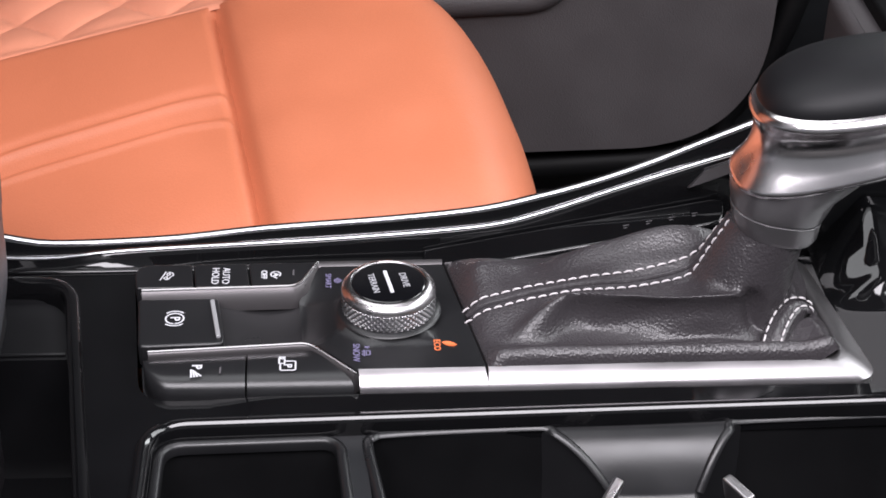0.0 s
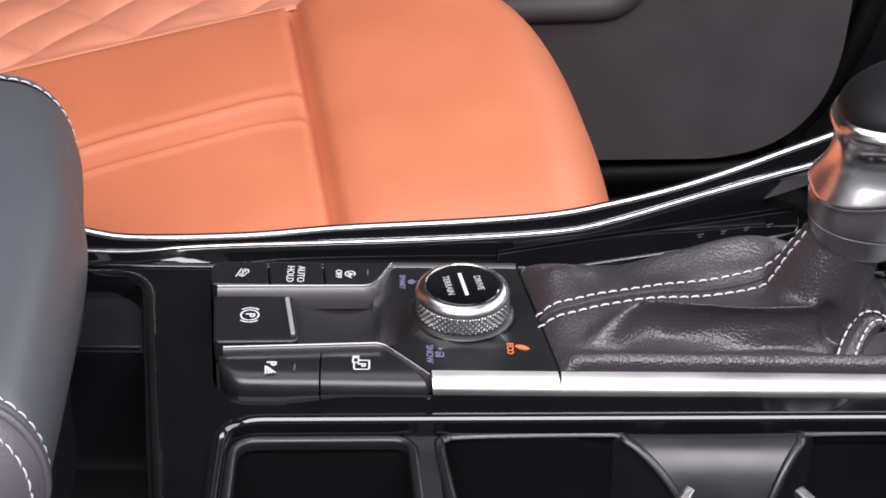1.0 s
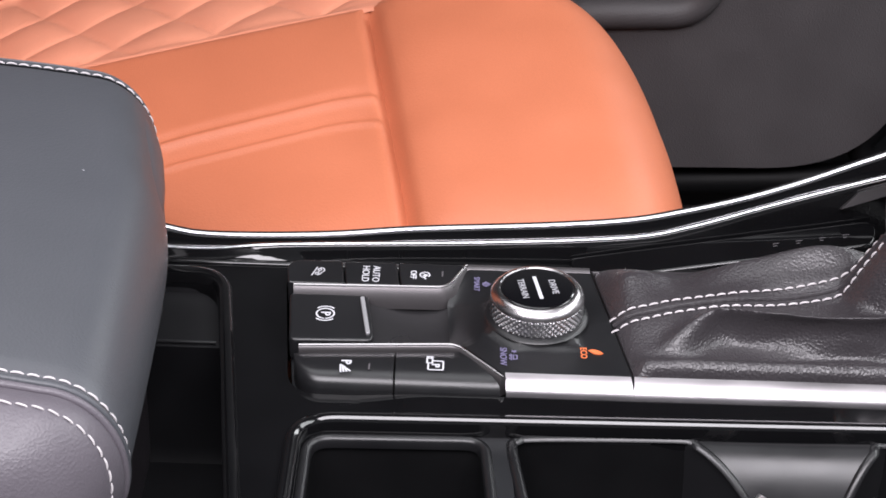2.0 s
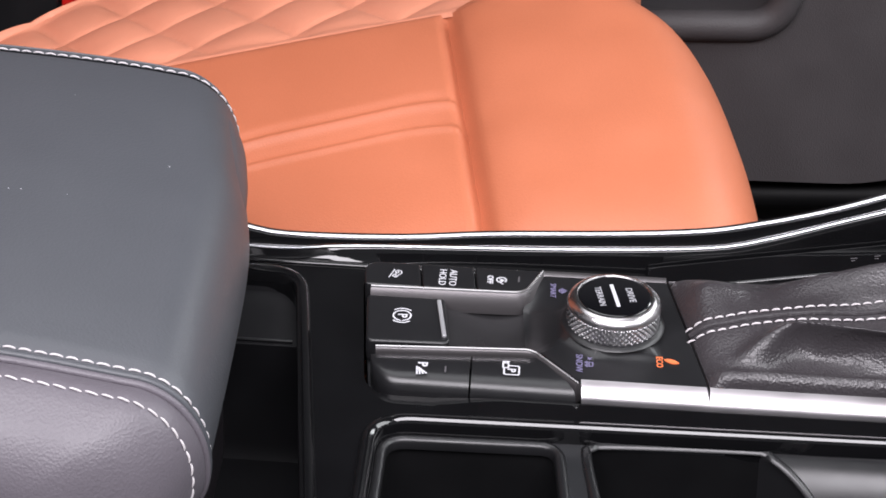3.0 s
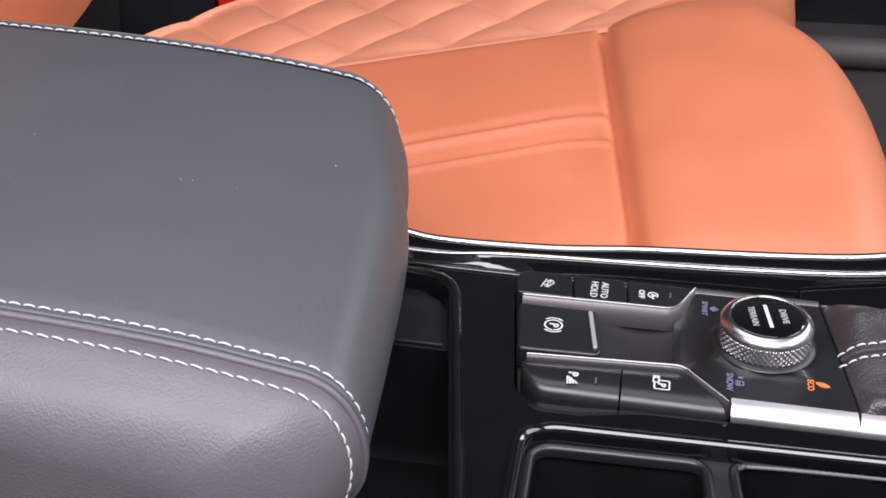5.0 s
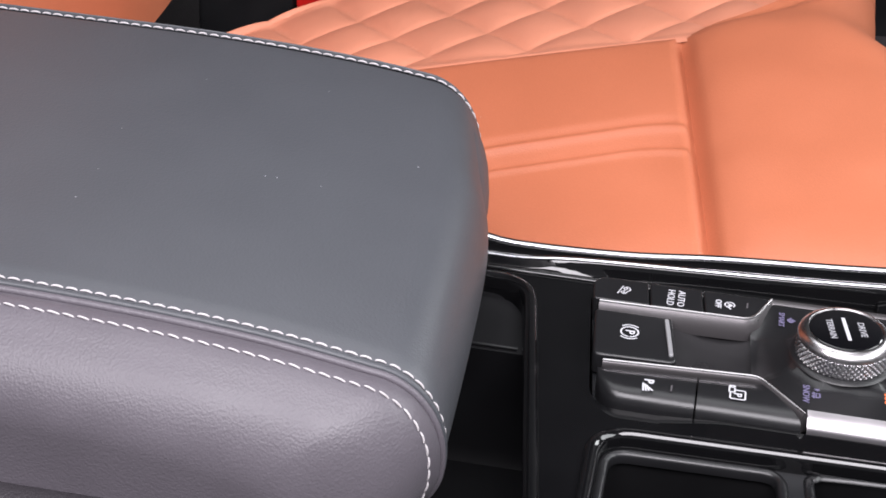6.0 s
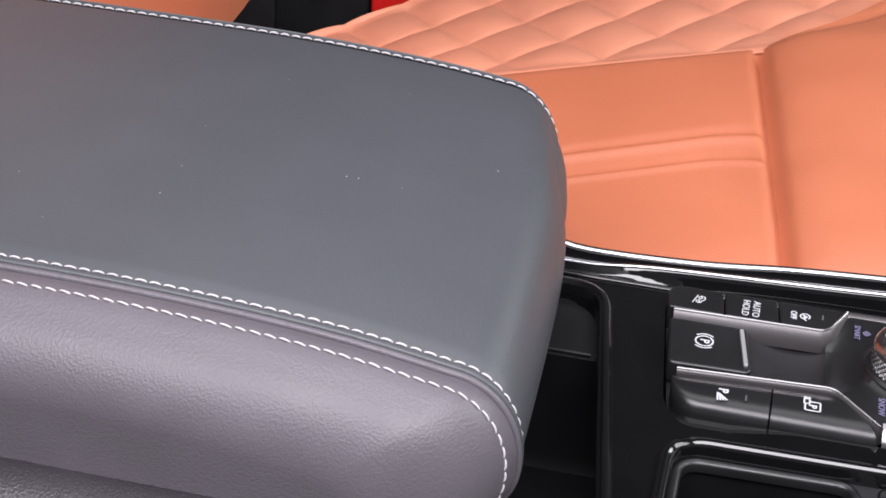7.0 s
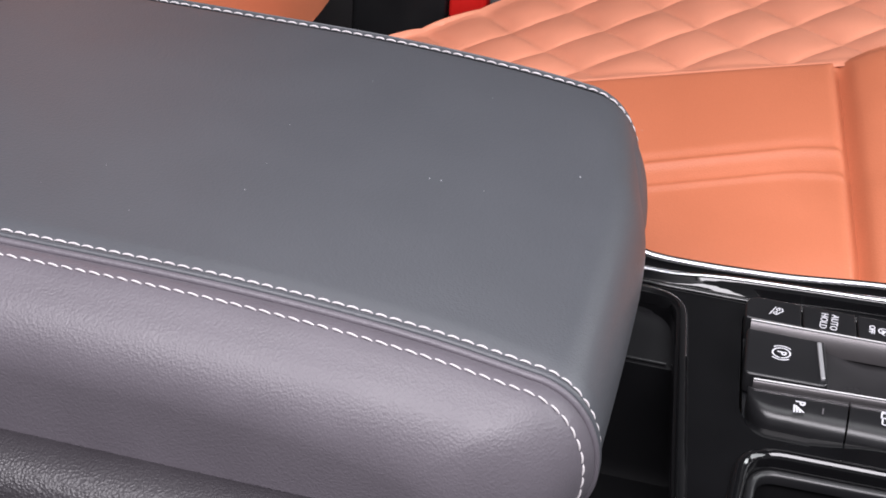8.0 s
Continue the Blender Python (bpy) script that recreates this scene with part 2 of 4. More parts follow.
slab("floor", -1.4, 1.2, -0.55, 0.80, -0.42, -0.38, CARPET, "black cut-pile carpet on the cabin floor", "floor")
slab("ground", -5.0, 5.0, -5.0, 5.0, -0.80, -0.76, CONCRETE, "plain grey concrete ground under the car", "ground")
slab("ceiling", -1.4, 0.55, -0.35, 0.80, 0.86, 0.90, LINER, "dark cloth headliner over the cabin", "ceiling")
slab("wall_rear", -1.44, -1.40, -0.55, 0.80, -0.42, 0.90, SOFT, "plain dark rear wall of the cabin", "wall")
slab("wall_front", 1.20, 1.24, -0.55, 0.80, -0.42, 0.45, SOFT, "plain dark front bulkhead of the cabin", "wall")
slab("wall_side", -1.40, 1.20, 0.76, 0.80, -0.42, 0.86, SOFT, "black door shell behind the grey door panel", "wall")


def build_door():
    door = thing("door_panel", "closed grey moulded plastic door panel with a dark pocket", "door panel", (-0.2, 0.7, -0.38))
    outer = rounded([(-1.2, -0.335), (0.359, -0.2935), (0.373, 0.25), (-1.2, 0.25)], [0.01, 0.128, 0.02, 0.01], 16)
    hole = rounded([(-0.55, -0.135), (0.05, -0.149), (0.170, -0.143), (0.178, -0.02), (0.10, 0.02), (-0.55, 0.02)], [0.03, 0.12, 0.036, 0.04, 0.03, 0.03], 10)
    turn = Matrix(((1, 0, 0, 0), (0, 0, 1, 0.72), (0, 1, 0, 0), (0, 0, 0, 1)))
    bm = plate(outer, [hole], 0.04, -0.03)
    bmesh.ops.transform(bm, matrix=turn, verts=bm.verts)
    part("skin", bm, DOOR, door, "grey grained door skin", angle=30)
    rim = sweep([(x, 0.69, z) for x, z in hole], circle(0.014, 14), closed=True, up=(0, 1, 0))
    part("pocket_rim", rim, DOOR, door)
    bm = prism([(-0.6, -0.18), (0.24, -0.18), (0.24, 0.06), (-0.6, 0.06)], 0.035, 0.03)
    bmesh.ops.transform(bm, matrix=turn, verts=bm.verts)
    part("pocket_back", bm, SOFT, door, "black pocket lining", smooth=False)
    trim = sweep(smooth_path([(0.405, 0.715, 0.25), (0.40, 0.715, -0.08), (0.335, 0.715, -0.27), (0.20, 0.715, -0.325), (-1.2, 0.715, -0.36)], 60), circle(0.013, 10), up=(0, 1, 0))
    part("seal", trim, WELL, door, "black rubber edge seal")


build_door()


def build_footrest():
    rest = thing("footrest", "ribbed grey plastic footrest in the footwell", "footrest", (0.45, 0.62, -0.30))
    body = prism(rounded([(0.400, 0.57), (0.56, 0.57), (0.56, 0.67), (0.400, 0.67)], 0.012, 5), -0.38, -0.130, 0.010, 4)
    part("body", body, DOOR, rest)
    for k in range(3):
        x = 0.425 + 0.045 * k
        part("rib", prism(rounded([(x, 0.575), (x + 0.018, 0.575), (x + 0.018, 0.665), (x, 0.665)], 0.007, 4), -0.135, -0.118, 0.004, 3), WELL, rest, "black rubber rib")


build_footrest()

# ---- driver seat ----
zc = curve_of([0.05, 0.085, 0.105, 0.125, 0.15, 0.20, 0.263, 0.31, 0.356, 0.42, 0.50, 0.62, 0.70], [-0.30, -0.13, -0.075, -0.050, -0.036, -0.024, -0.011, -0.002, 0.004, 0.000, -0.004, -0.004, -0.004])
front_of = curve_of([0.05, 0.12, 0.158, 0.235, 0.32, 0.40, 0.50, 0.62, 0.70], [0.098, 0.0962, 0.0985, 0.0906, 0.0697, 0.0335, 0.0329, 0.0360, 0.036])


def seat_z(x, y):
    g = 0.2 * (x + 0.1) if x < -0.1 else 0.2 * (x + 0.1) - 0.55 * (x + 0.1) ** 2
    r = front_of(y) - x
    if r < 0.06:
        k = min((0.06 - r) / 0.06, 1.0)
        g -= 0.055 * (1 - math.sqrt(max(1 - k * k, 0)))
    return zc(y) + g


def seam_x(y):
    return -0.105 + 0.17 * (0.36 - y)


def insert_y(x):
    return 0.366 + 0.13 * (x + 0.1) if x < -0.1 else 0.366 + 1.3 * (x + 0.1) ** 1.25 + 8 * max(x + 0.04, 0) ** 2


def rear_x(y):
    return -0.478 + 0.857 * (min(y, 0.53) - 0.40)


def tuck(d, depth=0.006, w=0.007):
    return depth * math.exp(-(d / w) ** 2)


def seam_depth(x, y):
    """The seam runs shallow where it meets the quilted insert."""
    return 0.0095 - 0.0075 * math.exp(-(max(insert_y(x) - y, 0) / 0.014) ** 2)


def build_seat():
    seat = thing("driver_seat", "tan orange leather driver seat with a quilted centre", "car seat", (-0.15, 0.38, -0.38))

    def patch(name, x0, x1, y0, y1, nu, nv, shape, label, material=ORANGE):
        rows = []
        for i in range(nu + 1):
            row = []
            for j in range(nv + 1):
                u, v = i / nu, j / nv
                y = y0(x0(0.25) * (1 - u) + x1(0.25) * u) * (1 - v) + y1(x0(0.36) * (1 - u) + x1(0.36) * u) * v
                x = x0(y) * (1 - u) + x1(y) * u
                row.append((x, y, shape(x, y)))
            rows.append(row)
        return part(name, grid(rows), material, seat, label, angle=80)

    def bolster(x, y):
        z = seat_z(x, y)
        z -= max(tuck(x - seam_x(y), seam_depth(x, y), 0.0045), tuck(insert_y(x) - y, 0.003))
        c1 = 0.262 + 0.16 * (x + 0.09) - 1.9 * min(x + 0.20, 0) ** 2 - 2.2 * max(x + 0.13, 0) ** 2 * 2
        c2 = c1 - 0.024
        fade = 1 - math.exp(-((x - seam_x(y)) / 0.009) ** 2)
        for c in (c1, c2):
            z += fade * 0.0022 * math.exp(-((y - c + 0.001) / 0.0034) ** 2) - fade * 0.0020 * math.exp(-((y - c - 0.0060) / 0.0048) ** 2)
        z -= fade * 0.0020 * math.exp(-((y - (c1 + c2) / 2) / 0.008) ** 2)
        return z

    def thigh(x, y):
        z = seat_z(x, y) - max(tuck(seam_x(y) - x, seam_depth(x, y), 0.0045), tuck(insert_y(x) - y, 0.003))
        z += 0.005 * (1 - math.exp(-((x - seam_x(y)) / 0.014) ** 2))
        z += (1 - math.exp(-((x - seam_x(y)) / 0.012) ** 2)) * 0.0012 * noise.noise((x * 22, y * 30, 1.3)) + (x - seam_x(y) > 0.004) * 0.0003 * math.exp(-((x - seam_x(y) - 0.018) / 0.012) ** 2) * math.sin(y * 150)
        return z

    def quilt(x, y):
        a = (x + 0.80 * (y - 0.37)) / 0.070
        b = (x - 0.80 * (y - 0.37)) / 0.070
        p = abs(math.sin(math.pi * a) * math.sin(math.pi * b)) ** 0.5
        d = y - insert_y(x) + 0.004
        r = max(x - rear_x(y), 0) if y > 0.37 else 1.0
        roll = 0.0075 * math.exp(-(d / 0.010) ** 2) + 0.006 * math.exp(-(r / 0.010) ** 2)
        return seat_z(x, y) - 0.0090 + 0.0066 * p * (1 - math.exp(-(d / 0.012) ** 2)) + roll - 0.02 * math.exp(-(r / 0.0018) ** 2)

    patch("side_bolster", lambda y: -0.50, seam_x, lambda x: 0.06, insert_y, 150, 220, bolster, "smooth tan leather bolster with two piped creases")
    patch("thigh_panel", seam_x, lambda y: front_of(y) - 0.0002, lambda x: 0.06, insert_y, 70, 90, thigh, "smooth tan leather thigh panel")
    rows = []
    for i in range(281):
        u, row = i / 280, []
        for j in range(131):
            x = -0.45 + u * 0.49
            for _ in range(4):
                y = (insert_y(x) - 0.010) * (1 - j / 130) + 0.66 * j / 130
                back = max(rear_x(y), -0.50)
                x = back + (min(0.04, front_of(y) - 0.003) - back) * u
            row.append((x, y, quilt(x, y)))
        rows.append(row)
    part("quilted_insert", grid(rows), QUILT, seat, "tan leather insert quilted in diamonds", angle=80)
    # front and far faces down to the seat base
    edge = [(front_of(y), y, seat_z(front_of(y) - 0.0003, y)) for y in np.linspace(0.06, 0.68, 40)]
    part("front_skirt", grid([[Vector(p) + Vector((0.004 * k, 0, -0.06 * k)) for p in edge] for k in range(6)]), ORANGE, seat, angle=80)
    # rear bolster of the backrest
    rows = []
    for i in range(25):
        t = i / 24
        cx, cz, h = -0.565 - 0.20 * t, -0.10 + 0.75 * t, 0.06 + 0.02 * math.sin(math.pi * t)
        rows.append([(cx + h * math.cos(a) * 0.9, 0.40 + 0.235 * (abs(math.sin(a)) ** 0.6) * (1 if math.sin(a) > 0 else -1), cz + 0.02 * math.cos(a)) for a in [2 * math.pi * k / 36 for k in range(36)]])
    part("backrest", grid(rows, close_u=True, cap=True), ORANGE, seat, "tan leather backrest", angle=60)
    base = prism(rounded([(-0.56, 0.13), (0.05, 0.13), (0.05, 0.62), (-0.56, 0.62)], 0.03), -0.38, -0.16, 0.01)
    part("base", base, SOFT, seat, "black plastic seat base")


build_seat()


def build_buckle():
    b = thing("belt_buckle", "black seat belt buckle with a red release button", "seat belt", (-0.44, 0.50, -0.38))
    part("body", prism(rounded([(-0.510, 0.555), (-0.428, 0.555), (-0.428, 0.580), (-0.510, 0.580)], 0.006), -0.16, -0.060, 0.004), SATIN, b)
    part("button", prism(rounded([(-0.426, 0.557), (-0.394, 0.557), (-0.394, 0.575), (-0.426, 0.575)], 0.004), -0.100, -0.066, 0.003), RED, b, "red release button")
    part("stalk", sweep([(-0.47, 0.567, -0.38), (-0.47, 0.567, -0.25), (-0.47, 0.567, -0.15)], circle(0.012, 10)), SOFT, b)


build_buckle()

# ---- centre console ----
zu = curve_of([-0.60, -0.30, -0.22, -0.20, -0.175, -0.115, -0.063, 0.006, 0.052, 0.082, 0.112, 0.141, 0.170, 0.195, 0.30, 0.42],
              [0.030, 0.012, -0.002, -0.0065, -0.0105, -0.0085, -0.003, 0.002, 0.007, 0.014, 0.023, 0.034, 0.047, 0.058, 0.105, 0.155])
zl = curve_of([-0.60, -0.30, -0.22, -0.20, -0.170, -0.134, -0.024, 0.05, 0.083, 0.124, 0.161, 0.20, 0.30, 0.42],
              [0.022, 0.004, -0.004, -0.008, -0.0085, -0.0045, 0.001, 0.007, 0.015, 0.030, 0.043, 0.057, 0.10, 0.15])
DECK = -0.0095


def build_console():
    con = thing("centre_console", "piano black centre console with chrome strips", "console", (0, -0.06, -0.38))
    xs = [x for x in np.linspace(-0.58, 0.40, 120)]
    # far rail: from the deck up over the two strips and down the outer side
    rows = []
    for x in xs:
        u, l = zu(x), zl(x)
        rows.append([(x, y, z) for y, z in ((0.050, DECK - 0.002), (0.053, DECK), (0.0600, DECK), (0.0612, DECK - 0.0020), (0.0655, min(DECK - 0.0030, l - 0.0060)), (0.0682, l - 0.0045), (0.0690, l - 0.0012), (0.0705, l - 0.0004), (0.0730, l - 0.0016),
                                            (0.0760, (u + l) / 2 - 0.0022), (0.0800, u - 0.0022), (0.0840, u - 0.0010), (0.0880, u - 0.0006), (0.0915, u - 0.0022), (0.0940, u - 0.008), (0.0955, u - 0.03), (0.097, -0.20), (0.097, -0.37))])
    part("far_rail", grid(rows), GLOSS, con, "high gloss black side rail", angle=50)
    part("chrome_strip", sweep([(x, 0.0880, zu(x) - 0.0006) for x in xs], circle(0.0023, 12, 0.75)), STRIP, con, "bright chrome strip")
    part("chrome_strip", sweep([(x, 0.0700, zl(x) - 0.0004) for x in xs], circle(0.0014, 12, 0.75)), STRIP, con, "bright chrome strip")
    part("deck_edge", sweep([(x, 0.0560, DECK + 0.0004) for x in np.linspace(-0.58, 0.03, 40)], circle(0.0015, 12)), GLOSS, con, "rounded gloss black edge")
    # deck with its three openings
    bin_hole = rounded([(-0.60, -0.165), (-0.131, -0.165), (-0.162, 0.047), (-0.60, 0.060)], [0, 0.012, 0.022, 0], 8)
    panel_hole = rounded([(-0.1185, -0.0550), (0.2345, -0.0540), (0.2205, 0.0495), (-0.1295, 0.0495)], [0.018, 0.010, 0.006, 0.012], 8)
    tray_hole = rounded([(-0.113, -0.205), (0.262, -0.205), (0.262, -0.0655), (-0.113, -0.0735)], [0.012, 0.012, 0.03, 0.020], 10)
    outer = [(-0.64, -0.225), (0.40, -0.225), (0.40, 0.0525), (-0.64, 0.0525)]
    bin_hole = [(max(x, -0.62), min(y, 0.0505)) for x, y in bin_hole]
    bm = plate(outer, [bin_hole, panel_hole, tray_hole], DECK - 0.006, DECK)
    part("deck", bm, GLOSS, con, "high gloss black deck", angle=30)
    broad = [(-0.0036, -0.012), (-0.0036, 0.0004), (-0.0026, 0.0022), (-0.0006, 0.0033), (0.0016, 0.0029), (0.0034, 0.0014), (0.0044, -0.0010), (0.0044, -0.012)]
    for name, loop, h, prof in (("bin_rim", bin_hole, DECK, broad), ("tray_rim", tray_hole, DECK, broad)):
        part(name, sweep([(x, y, h) for x, y in loop], prof, closed=True), GLOSS, con, "rounded gloss black rim")
    # sloping band between the switches and the tray
    rows = []
    for x in np.linspace(-0.084, 0.228, 50):
        y0, y1 = -0.0549, -0.0735 + 0.0213 * (x + 0.113) + 0.0036
        rise = 0.0017 * min(1.0, max(0.0, (x + 0.0845) / 0.03))
        rows.append([(x, y0 + (y1 - y0) * t, DECK + 0.0002 + rise * (1 - t)) for t in np.linspace(0, 1, 9)])
    part("band", grid(rows), GLOSS, con, "sloping high gloss black band", angle=60)
    # raised gloss nose in front of the gear lever, rolling up to the rail
    rows = []
    for i in range(41):
        x = 0.2260 + 0.17 * i / 40
        f = min(1, i / 6)
        row = []
        for y in np.linspace(-0.060, 0.066, 45):
            t = max(0.0, min(1.0, (y - 0.004) / 0.058))
            roll = 0.034 * t * t * (3 - 2 * t) * (1 - 1.6 * (x - 0.226))
            step = 0.0035 * math.exp(-((y - 0.018 - 0.25 * (x - 0.24)) / 0.006) ** 2)
            row.append((x, y, DECK + 0.0006 + (roll + step) * f + 0.0010 * noise.noise((x * 42, y * 60, 2.0)) * f * t))
        rows.append(row)
    part("nose", grid(rows), GLOSS, con, "high gloss black nose rolling up to the rail", angle=60)
    # outer near wall
    rows = [[(x, -0.225, DECK), (x, -0.229, DECK - 0.006), (x, -0.231, -0.06), (x, -0.228, -0.38)] for x in np.linspace(-0.64, 0.40, 12)]
    part("near_wall", grid(rows), GRAINED, con, "black grained side wall", angle=50)
    # storage bin behind the switches
    prof = [(0.047, -0.010), (0.043, -0.020), (0.030, -0.024), (0.010, -0.027), (0.006, -0.0285), (0.003, -0.090), (-0.002, -0.098), (-0.150, -0.098), (-0.160, -0.085), (-0.164, -0.012)]
    rows = [[(-0.1405 - 0.148 * y if k == 0 else x, y, z) for y, z in prof] for k, x in enumerate((0, -0.17, -0.25, -0.60))]
    part("bin_liner", grid(rows), BIN, con, "matt black storage bin lining", angle=40)
    lip = [(-0.162, 0.0080, -0.0268), (-0.30, 0.0080, -0.0268), (-0.60, 0.0080, -0.0268)]
    part("bin_lip", sweep(lip, circle(0.0009, 8)), SATIN, con)
    rows = [[(-0.1425 - 0.148 * y - 0.0015 * k, y, -0.010 - 0.018 * k) for y in np.linspace(-0.163, 0.047, 12)] for k in range(6)]
    part("bin_front", grid(rows), BIN, con)
    # gear position plate and insert on the rail
    outline = rounded([(0.020, 0.0480), (0.174, 0.0480), (0.178, 0.0655), (0.020, 0.0655)], [0.002, 0.008, 0.008, 0.002], 6)
    tilt = lambda x, y: 0.19 * (x - 0.086) + 0.25 * (y - 0.047)
    gear_plate = part("gear_plate", prism(outline, -0.034, 0.0035, 0.0012, 3, tilt), GLOSS, con, "black gear position plate with grey marks")
    for k in range(4):
        bm = bmesh.new()
        x0, y0 = 0.1255 + 0.0118 * k, 0.0560
        for (u0, u1, v0, v1) in ((-1.6, 1.6, 0.7, 1.2), (-1.6, 0.4, -0.9, -0.4)):
            q = [(x0 + a / 1000, y0 + b / 1000) for a, b in ((u0, v0), (u1, v0), (u1, v1), (u0, v1))]
            bm.faces.new([bm.verts.new((x, y, 0.0039 + tilt(x, y))) for x, y in q])
        part("mark", bm, DIM, gear_plate, smooth=False)
    face = [(0.158, 0.0655, 0.031), (0.200, 0.0655, 0.048), (0.206, 0.0675, 0.056), (0.166, 0.0675, 0.040)]
    bm = bmesh.new()
    a = [bm.verts.new(Vector(p) + Vector((0, -0.002, 0.001))) for p in face]
    b = [bm.verts.new((x, y + 0.008, z - 0.004)) for x, y, z in face]
    bm.faces.new(a), bm.faces.new(b)
    for i in range(4):
        bm.faces.new((a[i], a[(i + 1) % 4], b[(i + 1) % 4], b[i]))
    part("insert", bm, RIDGE, con, "dark grey satin insert", smooth=False)
    return con


build_console()


# ---- cup holder tray ----
def build_tray():
    tray = thing("cup_holder_tray", "matt black cup holder tray with three wells", "cup holder", (0.07, -0.13, -0.09))
    top = -0.0165
    w1 = rounded([(-0.107, -0.190), (-0.016, -0.190), (-0.025, -0.0775), (-0.107, -0.0795)], [0.01, 0.01, 0.010, 0.012], 6)
    w2 = rounded([(-0.006, -0.190), (0.252, -0.190), (0.252, -0.0660), (-0.014, -0.0745)], [0.01, 0.01, 0.020, 0.012], 7)
    outer = rounded([(-0.111, -0.203), (0.260, -0.203), (0.260, -0.0665), (-0.111, -0.0745)], [0.010, 0.010, 0.028, 0.018], 8)
    w2 = [(x, min(y, -0.0745 + 0.0085 * (x + 0.014) / 0.266 - 0.0012)) for x, y in w2]
    part("tray_top", plate(outer, [w1, w2], top - 0.006, top), SOFT, tray, angle=30)
    quarter = [(-0.0022, -0.004), (-0.0022, 0.0000), (-0.0014, 0.0013), (0.0002, 0.0019), (0.0018, 0.0014), (0.0030, 0.0000), (0.0034, -0.0018), (0.0034, -0.004)]
    part("well_rim", sweep([(x, y, top) for x, y in w1], quarter, closed=True), SATIN, tray)
    for w in (w1, w2):
        cx, cy = sum(p[0] for p in w) / len(w), sum(p[1] for p in w) / len(w)
        rows = [[(cx + (x - cx) * s, cy + (y - cy) * s, z) for x, y in w] for s, z in ((1.0, top - 0.002), (0.985, -0.04), (0.97, -0.085), (0.94, -0.092), (0.5, -0.093), (0.02, -0.093))]
        part("well", grid(rows, close_u=True), WELL, tray, angle=40)
    # saddle between the two round wells, rolling down to its mouth
    saddle = []
    for i in range(25):
        t = i / 24
        saddle.append((0.1150 + 0.0065 * t, 0.0480 - 0.0285 * t ** 0.9, -0.0712 - 0.0250 * t, top + 0.0004 - 0.0245 * t ** 1.9))
    c, h, y, z = saddle[-1]
    saddle += [(c, h, y - 0.002, z - 0.0006), (c, h - 0.0005, y - 0.0032, z - 0.003), (c, h - 0.001, y - 0.006, -0.092)]
    rows = []
    for c, h, y, z in saddle:
        row = [(c + h * u, y, z + 0.0006 * u * u) for u in np.linspace(-1, 1, 21)]
        rows.append([(c - h - 0.004, y + 0.002, -0.092), (c - h - 0.0010, y, z - 0.003)] + row + [(c + h + 0.0010, y, z - 0.003), (c + h + 0.004, y + 0.002, -0.092)])
    part("saddle", grid(rows), SATIN, tray, "smooth satin black saddle", angle=70)
    left = [(0.0, -0.185, top), (-0.0055, -0.13, top), (-0.0115, -0.084, top), (-0.0090, -0.0772, top), (-0.0020, -0.0750, top), (0.03, -0.0732, top), (0.0640, -0.0722, top), (0.0720, -0.0730, top)]
    left += [(c - h, y, z + 0.0004) for c, h, y, z in saddle[5:25:3]]
    right = [(c + h, y, z + 0.0004) for c, h, y, z in reversed(saddle[5:25:3])] + [(0.1585, -0.0722, top), (0.166, -0.0703, top), (0.20, -0.0690, top), (0.240, -0.0682, top), (0.249, -0.074, top), (0.251, -0.10, top), (0.251, -0.185, top)]
    for path in (left, right):
        part("well_rim", sweep(smooth_path(path, 90), [(-u, v) for u, v in quarter[1:7]]), SATIN, tray)
    for x, s in ((0.097, 1), (0.152, -1)):
        clip = prism(rounded([(-0.0026, -0.012), (0.0026, -0.012), (0.0026, 0.006), (-0.0026, 0.006)], 0.0015, 4), -0.02, 0.004, 0.0012)
        bmesh.ops.transform(clip, matrix=pose(x, -0.117, -0.018, 0, 14 * s, -28 * s), verts=clip.verts)
        part("cup_clip", clip, BRUSHED, tray, "small silver cup spring clip")


build_tray()


